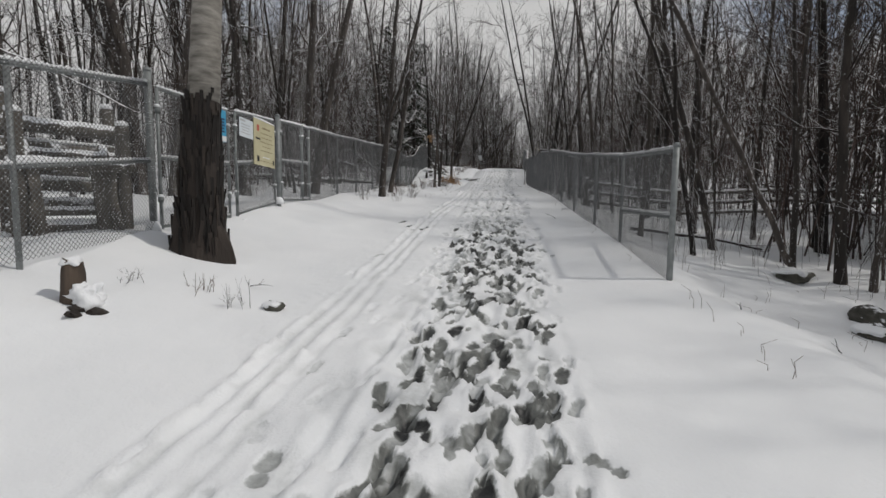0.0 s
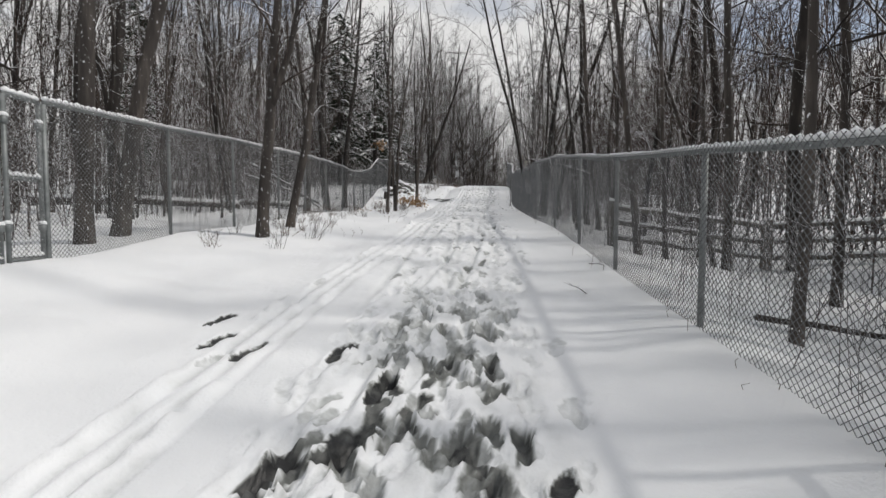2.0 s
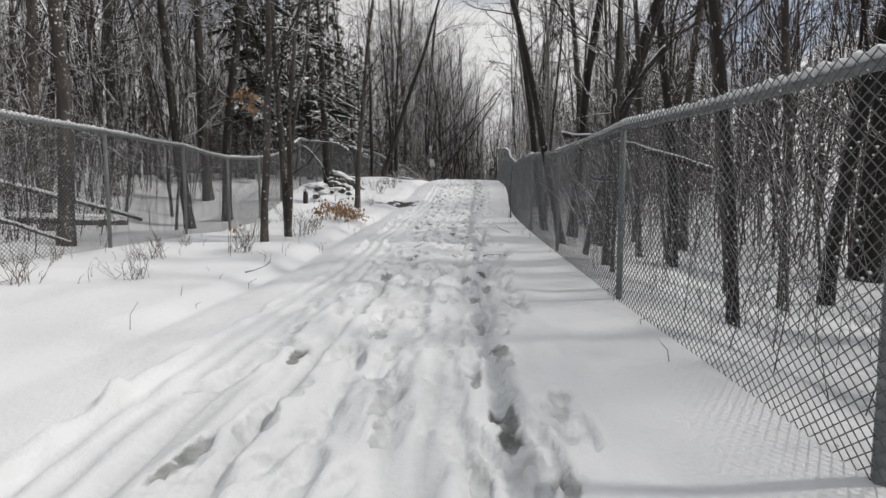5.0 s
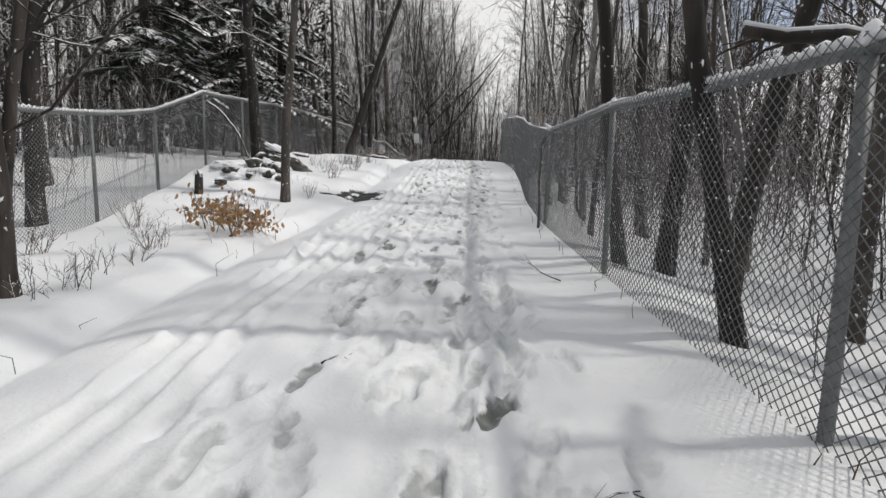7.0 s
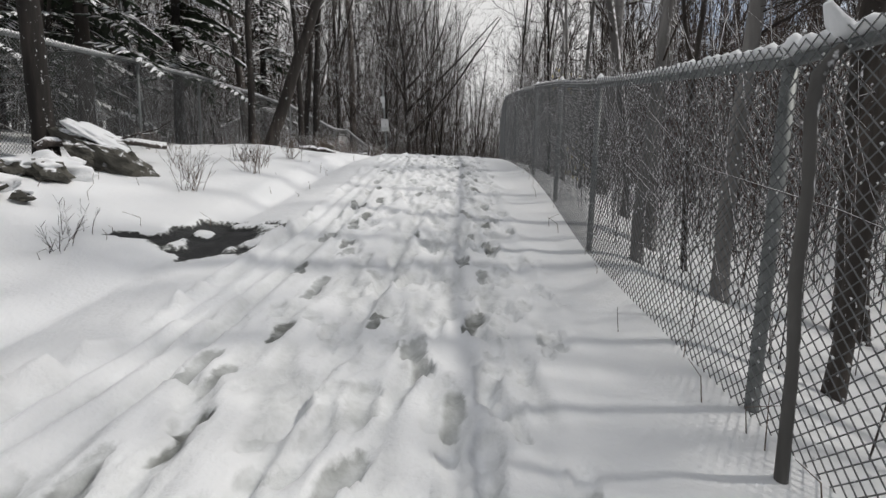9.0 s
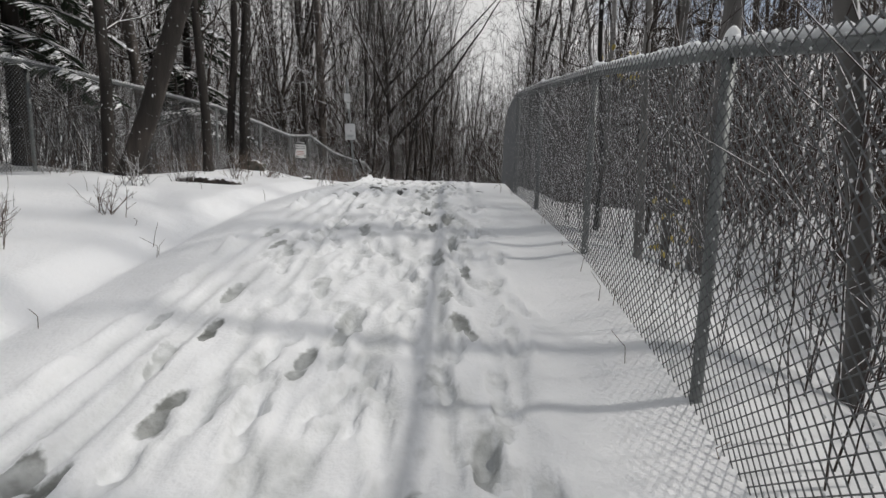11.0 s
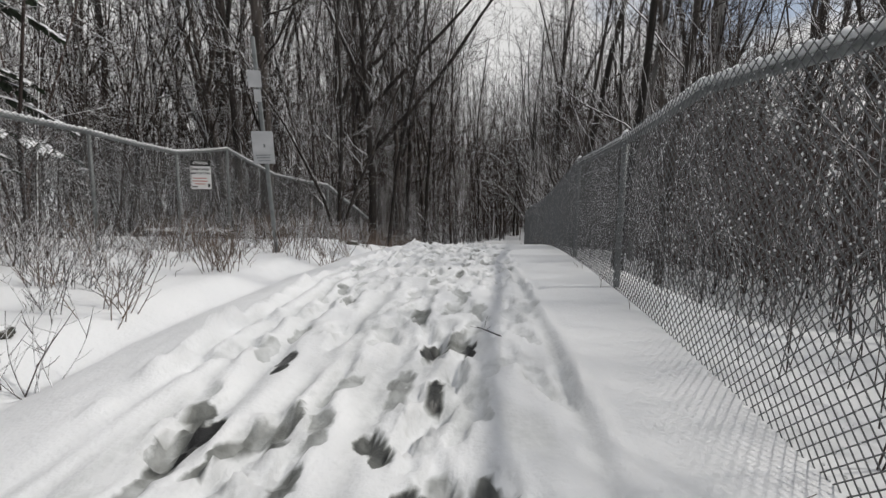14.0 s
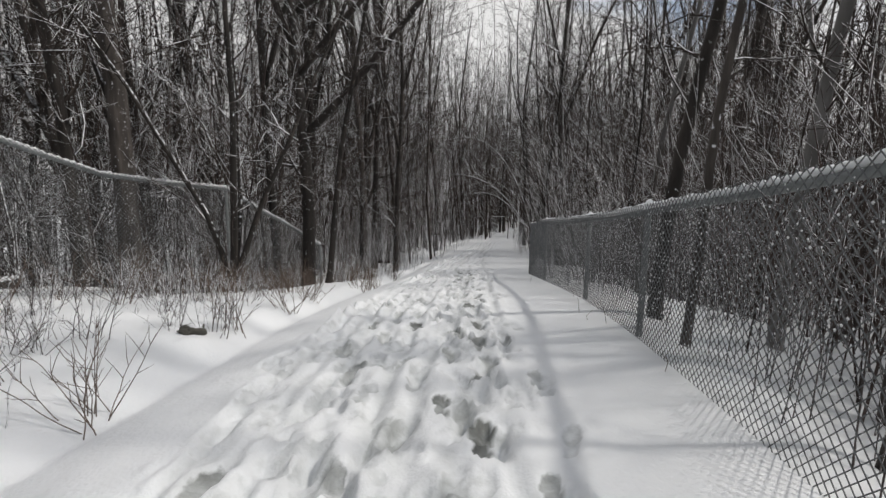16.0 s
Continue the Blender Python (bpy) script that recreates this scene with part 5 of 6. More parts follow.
# ---- conifers ----
def conifer(x, y, h, seed, base=0.6, spread=1.7):
    rng = np.random.RandomState(seed)
    t = root("conifer", pose(x, y, land_at(x, y) - 0.05), "dark green hemlock with snow on its drooping boughs", "conifer tree", "conifers")
    acc = Acc()
    acc.tube([Vector((0, 0, -0.2)), Vector((0.02, 0, h * 0.5)), Vector((0, 0.03, h))], [0.13, 0.08, 0.012], 8)
    part("trunk", acc, M_BARK_DARK, t)
    need, snow = Acc(), Acc()
    boughs = Acc()
    zz = base
    while zz < h * 0.97:
        ln = spread * (1 - zz / h) ** 0.8 * rng.uniform(0.7, 1.15) + 0.15
        a = rng.uniform(0, 6.28)
        n = 6
        pts = [Vector((math.cos(a) * ln * q / n, math.sin(a) * ln * q / n, zz + 0.10 * ln * q / n - 0.42 * ln * (q / n) ** 2)) for q in range(n + 1)]
        boughs.tube(pts, taper(0.016, 0.004, n), 4, False)
        sd = Vector((-math.sin(a), math.cos(a), 0))
        for q in range(int(ln * 22) + 4):
            f = rng.uniform(0.15, 1.0)
            p, d = sample(pts, f)
            s = rng.choice([-1, 1])
            w = (0.30 * ln * (1.15 - f) + 0.12) * rng.uniform(0.6, 1.1)
            e = p + (sd * s * 0.9 + d * 0.6).normalized() * w + Vector((0, 0, -0.22 * w))
            u = (e - p)
            c = u.cross(Vector((0, 0, 1))).normalized() * 0.055
            b = len(need.v)
            mdl = p.lerp(e, 0.5) + Vector((0, 0, 0.012))
            need.v += [p, mdl + c, e, mdl - c, mdl + Vector((0, 0, 0.018)), mdl - Vector((0, 0, 0.03))]
            need.f += [(b, b + 1, b + 4), (b + 1, b + 2, b + 4), (b + 2, b + 3, b + 4), (b + 3, b, b + 4), (b + 1, b, b + 5), (b + 2, b + 1, b + 5), (b + 3, b + 2, b + 5), (b, b + 3, b + 5)]
            if rng.rand() < 0.065 and f > 0.35:
                k = rng.uniform(0.5, 1.1)
                cc = mdl + Vector((0, 0, 0.03))
                ax, ay = u.normalized() * w * 0.34 * k, c.normalized() * 0.05 * k
                b = len(snow.v)
                snow.v += [cc + ax, cc + ay, cc - ax, cc - ay, cc + Vector((0, 0, 0.035 * k)), cc - Vector((0, 0, 0.012))]
                snow.f += [(b, b + 1, b + 4), (b + 1, b + 2, b + 4), (b + 2, b + 3, b + 4), (b + 3, b, b + 4), (b + 1, b, b + 5), (b + 2, b + 1, b + 5), (b + 3, b + 2, b + 5), (b, b + 3, b + 5)]
        zz += rng.uniform(0.05, 0.11)
    tagged(part("bough_tangle", boughs, M_BARK_DARK, t), kind="stuff")
    tagged(part("foliage", need, M_NEEDLE, t, "dark green needle sprays", False), kind="stuff")
    tagged(part("snow", snow, M_SNOW, t, "clumps of snow on the boughs"), kind="stuff")


for k, (x, y, h, base, spread) in enumerate(((-2.0, 31.4, 8.5, 1.6, 1.7), (-1.75, 34.4, 9.5, 1.5, 1.9), (-3.9, 33.2, 10, 0.8, 2.0), (-3.6, 29.6, 9, 1.8, 1.7), (-0.9, 38.6, 8, 1.5, 1.5), (-5.5, 36.5, 10, 0.6, 2.1),
                                             (-10.5, 24.5, 9, 1.0, 1.9), (12.5, 12.0, 9, 1.0, 2.0), (10.6, 9.0, 8, 1.2, 1.8))):
    conifer(x, y, h, 700 + k, base, spread)


# ---- brush, shrubs and weeds ----
def brush_mesh(rng, acc, x, y, h, stems=1, side=3):
    b = Vector((x, y, land_at(x, y) - 0.03))
    for s in range(stems):
        way = Vector((rng.normal(0, 0.10), rng.normal(0, 0.10), 1))
        pts = wander(b, way, h * rng.uniform(0.7, 1.15), 4, 0.07, rng)
        r = 0.0020 + 0.0014 * h
        acc.tube(pts, taper(r, 0.002, 4), 3, False)
        for k in range(side):
            p, d = sample(pts, rng.uniform(0.25, 0.95))
            w = d + Vector((rng.normal(0, 0.7), rng.normal(0, 0.7), rng.normal(0.1, 0.3)))
            e = wander(p, w, h * rng.uniform(0.15, 0.4), 2, 0.15, rng)
            acc.tube(e, [r * 0.55, 0.0025, 0.0015], 3, False)


def undergrowth(label, spots, seed, lo, hi, side=4):
    rng = np.random.RandomState(seed)
    acc = Acc()
    for x, y in spots(rng):
        brush_mesh(rng, acc, x, y, rng.uniform(lo, hi), 1, side)
    ob = new("undergrowth", acc.mesh("undergrowth", M_BRUSH))
    return tagged(ob, label, "undergrowth", "", "stuff")


def right_spots(y0, y1, n, depth):
    def spots(rng):
        for k in range(n):
            y = rng.uniform(y0, y1)
            x = right_x(y) + 0.12 + abs(rng.normal(0, depth))
            if y > 7 or x > 5.6:
                yield x, y
    return spots


def left_spots(y0, y1, n, depth):
    def spots(rng):
        for k in range(n):
            y = rng.uniform(y0, y1)
            yield left_x(y) - 0.15 - abs(rng.normal(0, depth)), y
    return spots


undergrowth("tangled leafless undergrowth with snow, behind the fence", right_spots(23.5, 46, 950, 2.4), 41, 0.7, 2.8, 5)
undergrowth("thin bare undergrowth in the snow, behind the fence", right_spots(4, 23.5, 760, 2.8), 42, 0.4, 1.9)
undergrowth("thin bare undergrowth in the snow, at the wood's edge", left_spots(10, 34, 420, 3.0), 43, 0.4, 1.8)
undergrowth("dense bare undergrowth with snow, at the wood's edge", left_spots(33, 60, 620, 2.5), 44, 0.6, 2.2)
undergrowth("leafless thicket beside the far end of the path", lambda rng: ((path_x(y) + rng.choice([-1, 1]) * rng.uniform(1.6, 6), y) for y in rng.uniform(47, 75, 700)), 45, 0.8, 2.6)


def shrub(x, y, h, seed, label, mat=M_WEED, stems=9):
    rng = np.random.RandomState(seed)
    t = root("shrub", pose(x, y, land_at(x, y) - 0.02), label, "shrub", "shrubs on the verge")
    a, b = Acc(), Acc()
    for s in range(stems):
        way = Vector((rng.normal(0, 0.4), rng.normal(0, 0.4), 1))
        st = Vector((rng.normal(0, 0.06), rng.normal(0, 0.06), -0.04))
        pts = wander(st, way, h * rng.uniform(0.6, 1.1), 7, 0.07, rng, 0.02)
        a.tube(pts, taper(0.0036, 0.0013, 7), 4, False)
        for k in range(4):
            p, d = sample(pts, rng.uniform(0.3, 0.95))
            b.tube(wander(p, d + Vector((rng.normal(0, 0.8), rng.normal(0, 0.8), 0.1)), h * rng.uniform(0.12, 0.35), 3, 0.1, rng, 0.04), [0.0022, 0.0019, 0.0015, 0.001], 3, False)
    tagged(part("stem_tangle", a, mat, t), kind="stuff")
    tagged(part("twig_tangle", b, mat, t), kind="stuff")


rng = np.random.RandomState(51)
SHRUBS = [(-1.85, 4.1, 0.34), (-2.3, 4.4, 0.25), (-2.9, 4.2, 0.2), (-1.95, 11.9, 0.3), (-2.3, 12.4, 0.3), (-1.3, 13.6, 0.28), (-1.9, 15.4, 0.4), (-1.6, 15.9, 0.42), (-1.1, 16.4, 0.3), (-1.5, 17.4, 0.4),
          (-0.8, 17.8, 0.35), (-1.2, 18.9, 0.4), (-0.4, 19.6, 0.32), (-0.7, 20.6, 0.4), (0.1, 21.2, 0.36), (0.05, 22.0, 0.3), (-0.5, 23.2, 0.4), (-1.0, 24.0, 0.5), (0.75, 26.2, 0.25), (0.9, 28.1, 0.5), (0.6, 28.8, 0.5),
          (1.2, 29.3, 0.45), (0.9, 30.0, 0.4), (1.5, 30.6, 0.35), (1.2, 31.6, 0.45), (1.7, 33.4, 0.4), (2.0, 34.2, 0.45), (1.5, 34.6, 0.55), (2.2, 35.6, 0.5), (1.9, 36.4, 0.6), (2.4, 37.2, 0.55), (2.0, 37.9, 0.65),
          (1.5, 37.2, 0.7), (2.7, 37.6, 0.45), (2.6, 38.6, 0.6), (1.9, 38.9, 0.7), (3.2, 39.4, 0.5), (2.6, 39.8, 0.65), (3.5, 40.5, 0.45), (3.0, 40.9, 0.6), (3.9, 41.6, 0.4), (3.4, 42.2, 0.55), (2.3, 36.0, 0.55), (2.9, 36.9, 0.3),
          (2.45, 35.0, 0.35), (4.2, 42.8, 0.4), (3.7, 43.4, 0.5), (2.2, 40.6, 0.7), (1.6, 36.0, 0.6), (3.1, 38.0, 0.4)]
for k in range(120):
    y = rng.uniform(34.0, 46.5)
    SHRUBS.append((left_x(y) + 0.15 + (path_x(y) + edge(y) - 0.75 - left_x(y)) * rng.rand(), y, rng.uniform(0.3, 0.66)))
for k in range(34):
    y = rng.uniform(12, 33)
    SHRUBS.append((left_x(y) + 0.1 + 0.75 * (path_x(y) - 2.1 - left_x(y)) * rng.rand(), y, rng.uniform(0.2, 0.45)))
for k, (x, y, h) in enumerate(SHRUBS):
    shrub(x, y, h, 800 + k, "low leafless shrub of thin brown stems poking through snow", M_WEED if k % 2 else M_BRUSH, 8 if h < 0.35 else 14)

# stiff dead grass stalks along the verges
acc = Acc()
rng = np.random.RandomState(61)
for k in range(430):
    if rng.rand() < 0.6:
        y = rng.uniform(13, 45)
        x = left_x(y) + rng.uniform(0.05, 1.0) * (path_x(y) - 1.9 - left_x(y))
    elif rng.rand() < 0.5:
        y = rng.uniform(2.5, 44)
        x = right_x(y) - 0.05 - abs(rng.normal(0, 0.12))
    else:
        y = rng.uniform(1.5, 8)
        x = rng.uniform(3.0, 6.0)
    if y > 33 and rng.rand() < 0.5:
        x = left_x(y) + rng.uniform(0.1, 0.9) * (path_x(y) - 1.9 - left_x(y))
    hgt = rng.uniform(0.05, 0.2)
    b = Vector((x, y, land_at(x, y) - 0.01))
    acc.tube([b, b + Vector((rng.normal(0, 0.012), rng.normal(0, 0.012), hgt * 0.6)), b + Vector((rng.normal(0, 0.05), rng.normal(0, 0.05), hgt))], [0.0028, 0.0022, 0.0012], 3, False)
tagged(new("dry_grass", acc.mesh("dry_grass", M_WEED)), "sparse dead grass stalks standing through the snow", "dry grass", "", "stuff")


# a beech seedling that has kept its leaves
def leaf(acc, c, way, size, rng):
    way = way.normalized()
    s = way.cross(Vector((rng.normal(), rng.normal(), 0.4))).normalized()
    n = way.cross(s)
    b = len(acc.v)
    pts = [(0, 0, 0), (0.25, 0.26, 0.05), (0.6, 0.3, 0.02), (1, 0, -0.12), (0.6, -0.3, 0.02), (0.25, -0.26, 0.05), (0.5, 0, -0.06)]
    for u, v, w in pts:
        acc.v.append(c + (way * u + s * v + n * w) * size)
    for i in range(6):
        acc.f.append((b + i, b + (i + 1) % 6, b + 6))


def leafy(x, y, h, seed, stems, leaves, label, mat, name="beech_seedling", z0=None, size=0.066, droop=-1.5):
    rng = np.random.RandomState(seed)
    t = root(name, pose(x, y, (land_at(x, y) - 0.02) if z0 is None else z0), label, "seedling")
    a, b = Acc(), Acc()
    for s in range(stems):
        pts = wander((rng.normal(0, 0.05), rng.normal(0, 0.05), 0), (rng.normal(0, 0.35), rng.normal(0, 0.35), 1), h * rng.uniform(0.7, 1.1), 5, 0.12, rng)
        a.tube(pts, taper(0.006, 0.002, 5), 5, False)
        for k in range(leaves):
            p, d = sample(pts, rng.uniform(0.35, 1))
            e = p + Vector((rng.normal(0, 0.10), rng.normal(0, 0.10), rng.normal(0.02, 0.04)))
            a.tube([p, e], [0.002, 0.0012], 3, False)
            leaf(b, e, Vector((rng.normal(0, 0.7), rng.normal(0, 0.7), droop)), size * rng.uniform(0.7, 1.3), rng)
    part("stem_tangle", a, M_TWIG, t)
    part("foliage", b, mat, t, "withered drooping leaves", False)
    return t


for k, (x, y, h) in enumerate(((0.02, 23.75, 0.5), (0.25, 23.55, 0.5), (0.45, 23.2, 0.48), (0.2, 24.1, 0.45), (0.62, 23.6, 0.3))):
    leafy(x, y, h, 900 + k, 5, 16, "beech seedling with withered copper-brown leaves in the snow", M_LEAF)
leafy(-0.62, 20.5, 0.3, 930, 6, 7, "tuft of withered copper leaves on a low branch", M_LEAF, "leafy_branch", 4.25, 0.08)
leafy(6.25, 31.0, 0.5, 931, 4, 10, "sprig with a few remaining yellow leaves", M_LEAF_Y, "leafy_branch", 5.2, 0.06)
leafy(6.0, 29.6, 0.8, 932, 3, 7, "thin shrub with a few yellow-green leaves", M_LEAF_Y, "leafy_shrub", None, 0.06)
leafy(-1.25, 21.9, 0.12, 933, 3, 5, "tuft of brown leaves at a tree's foot", M_LEAF, "leaf_tuft", None, 0.09)


# ---- stones and stumps ----
def lumpy(acc, c, rx, ry, rz, seed, rough=0.25, sub=3):
    bm = bmesh.new()
    bmesh.ops.create_icosphere(bm, subdivisions=sub, radius=1)
    bm.verts.index_update()
    base = len(acc.v)
    for v in bm.verts:
        q = 1 + rough * noise.noise(v.co * 1.3 + Vector((seed, 0, 0))) + rough * 0.4 * noise.noise(v.co * 3.5 + Vector((0, seed, 0)))
        acc.v.append(Vector(c) + Vector((v.co.x * rx * q, v.co.y * ry * q, v.co.z * rz * q)))
    for f in bm.faces:
        acc.f.append(tuple(base + v.index for v in f.verts))
    bm.free()
    return acc


def boulder(x, y, rx, ry, rz, seed, label, snow=True, sink=0.3):
    t = root("boulder", pose(x, y, land_at(x, y) + rz * 0.15), label, "boulder")
    part("rock", lumpy(Acc(), (0, 0, 0), rx, ry, rz, seed, 0.5), M_ROCK, t)
    if snow:
        part("snow_cap", lumpy(Acc(), (-0.22 * rx, 0.05 * ry, rz * 0.55), rx * 0.92, ry * 0.98, rz * 0.55, seed + 3, 0.35), M_SNOW, t)


def slab_boulder(x, y):
    """The long dark rock that slants down from under its slab of snow."""
    t = root("boulder", pose(x, y, land_at(x, y) + 0.12, 0, 28, -8), "long mossy dark boulder under a thick slab of snow", "boulder")
    part("rock", lumpy(Acc(), (0, 0, 0.02), 0.52, 0.30, 0.20, 4, 0.5, 4), M_ROCK, t, "", False)
    part("snow_cap", lumpy(Acc(), (-0.2, 0.04, 0.19), 0.40, 0.24, 0.065, 9, 0.45, 4), M_SNOW, t, "slab of snow on the rock")


slab_boulder(-0.24, 28.62)
MOUNDS = ((-0.30, 27.75, 0.30, 0.13), (-0.85, 26.9, 0.30, 0.10), (-0.28, 26.95, 0.24, 0.08), (-0.55, 26.45, 0.22, 0.08), (-0.5, 28.1, 0.28, 0.13))
for k, (x, y, rx, rz) in enumerate(MOUNDS):
    t = root("snow_mound", pose(x, y, land_at(x, y) + 0.02, 0, 0, 37 * k), "lumpy mound of snow over hidden stones", "snow mound", "snow mounds")
    part("mound", lumpy(Acc(), (0, 0, -0.03), rx, rx * 0.8, rz, 60 + k, 0.55, 4), M_SNOW, t)
for k, (x, y, s) in enumerate(((-0.72, 26.6, 0.09), (-0.42, 26.95, 0.11), (-0.35, 26.4, 0.06), (-0.12, 26.8, 0.08), (-0.7, 26.05, 0.07), (-0.15, 27.5, 0.13), (-0.3, 27.25, 0.09), (0.05, 26.9, 0.06))):
    t = root("stone", pose(x, y, land_at(x, y) + 0.06, 0, 0, 51 * k), "dark stone showing between mounds of snow", "stone", "stones in the mound")
    part("rock", lumpy(Acc(), (0, 0, 0), s * 1.3, s, s * 0.8, 90 + k, 0.7), M_ROCK, t, "", False)
    part("snow_cap", lumpy(Acc(), (0.2 * s, 0.1 * s, s * 0.6), s, s * 0.8, s * 0.35, 120 + k, 0.6), M_SNOW, t)
boulder(1.45, 35.15, 0.24, 0.2, 0.15, 14, "low grey stone beside the dark trunks", False)
for k, (x, y, s) in enumerate(((-0.15, 25.3, 0.06), (0.34, 24.4, 0.07), (4.7, 4.9, 0.2), (5.3, 5.6, 0.22), (-1.55, 4.2, 0.09), (3.9, 40.0, 0.09), (2.5, 34.6, 0.07), (-0.4, 24.7, 0.1), (5.6, 7.3, 0.25))):
    boulder(x, y, s, s * 0.8, s * 0.6, 20 + k, "small dark stone poking out of the snow", k % 2 == 0)


def stump(x, y, r, h, label, mat, seed):
    rng = np.random.RandomState(seed)
    t = root("stump", pose(x, y, land_at(x, y)), label, "stump")
    acc = Acc()
    n = 12
    pts = [Vector((0.02 * k / 5, 0, -0.1 + (h + 0.1) * k / 5)) for k in range(6)]
    acc.tube(pts, [r * 1.25, r * 1.1, r, r * 0.98, r * 0.95, r * 0.8], n)
    for i in range(5 * n, 6 * n):
        acc.v[i] = acc.v[i] + Vector((0, 0, rng.uniform(-0.03, 0.06)))
    part("trunk", acc, mat, t)
    part("snow_cap", lumpy(Acc(), (0.01, 0, h + 0.015), r * 0.8, r * 0.85, 0.04, seed, 0.6, 3), M_SNOW, t)
    return t


st = stump(-2.92, 3.60, 0.085, 0.30, "short rotten stump with snow piled against it", M_STUMP, 3)
part("snow", lumpy(Acc(), (0.12, 0.0, 0.04), 0.12, 0.10, 0.11, 17, 0.8, 4), M_SNOW, st, "snow piled at the foot")
stump(-0.94, 25.74, 0.065, 0.32, "charred-looking black stump in the snow", M_BARK_DARK, 4)
for k, (x, y, s) in enumerate(((-2.78, 3.47, 0.05), (-2.64, 3.50, 0.06), (-2.72, 3.36, 0.05))):
    t = root("wood_chunk", pose(x, y, land_at(x, y) + 0.01, 20 * k, 15, 50 * k), "broken chunk of dark rotten wood in the snow", "wood chunk")
    part("chunk", lumpy(Acc(), (0, 0, 0), s * 1.4, s * 0.8, s * 0.6, 40 + k, 0.6, 2), M_SHAG, t, "", False)

# twigs and scraps lying on the snow
for k, (x, y, a, ln) in enumerate(((2.75, 18.9, 0.5, 0.34), (2.62, 18.75, 1.4, 0.3), (3.6, 21.3, 2.9, 0.3), (4.75, 32.6, 1.9, 0.14), (4.95, 32.25, 0.1, 0.4), (2.45, 10.1, 1.8, 0.3), (-2.0, 4.75, 0.1, 0.2), (2.9, 4.4, 1.0, 0.18), (3.2, 3.6, 1.3, 0.15),
                                   (2.9, 11.3, -1.0, 0.25), (0.1, 18.2, 0.3, 0.3), (2.0, 19.9, 0.9, 0.2), (5.0, 34.3, 2.2, 0.2))):
    rng = np.random.RandomState(950 + k)
    t = root("twig", pose(x, y, land_at(x, y) + 0.015), "thin bare twig lying on the snow", "twig", "fallen twigs")
    acc = Acc()
    pts = wander((0, 0, 0), (math.cos(a), math.sin(a), 0.15), ln, 4, 0.12, rng)
    acc.tube(pts, taper(0.006, 0.002, 4), 5)
    for q in range(3):
        p, d = sample(pts, rng.uniform(0.3, 0.9))
        acc.tube(wander(p, d + Vector((rng.normal(0, 0.6), rng.normal(0, 0.6), 0.1)), ln * 0.4, 2, 0.1, rng), [0.003, 0.002, 0.001], 3, False)
    part("stick", acc, M_BARK_DARK, t)


# ---- split-rail fence in the wood ----
def rail_fence(pts, label, heights=(0.2, 0.48, 0.76)):
    f = root("rail_fence", None, label, "rail fence")
    rng = np.random.RandomState(8)
    for x, y in pts:
        zz = land_at(x, y)
        acc = Acc()
        acc.box((x, y, zz + 0.33), 0.13, 0.15, 1.1, Euler((0, 0, rng.uniform(-0.3, 0.3))).to_matrix(), 0.02)
        p = part("post", acc, M_TIMBER, f)
        part("snow_cap", lumpy(Acc(), (x, y, zz + 0.9), 0.07, 0.08, 0.035, 5, 0.3, 2), M_SNOW, p)
    for (ax, ay), (bx, by) in zip(pts, pts[1:]):
        for h in heights:
            a, b = Vector((ax, ay, land_at(ax, ay) + h)), Vector((bx, by, land_at(bx, by) + h))
            n = 6
            line = [a.lerp(b, k / n) + Vector((0, 0, rng.normal(0, 0.012))) for k in range(n + 1)]
            acc = Acc()
            acc.tube(line, [0.05 + rng.normal(0, 0.005) for _ in line], 7)
            r = part("rail", acc, M_TIMBER_H, f)
            acc = Acc()
            acc.tube([p + Vector((0, 0, 0.045)) for p in line], [0.032 * rng.uniform(0.7, 1.2) for _ in line], 6)
            part("snow", acc, M_SNOW, r)


rail_fence([(4.42, 14.35), (6.9, 13.6), (9.4, 12.9), (11.9, 12.2), (14.4, 11.5)], "weathered split-rail wooden fence with snow on each rail")


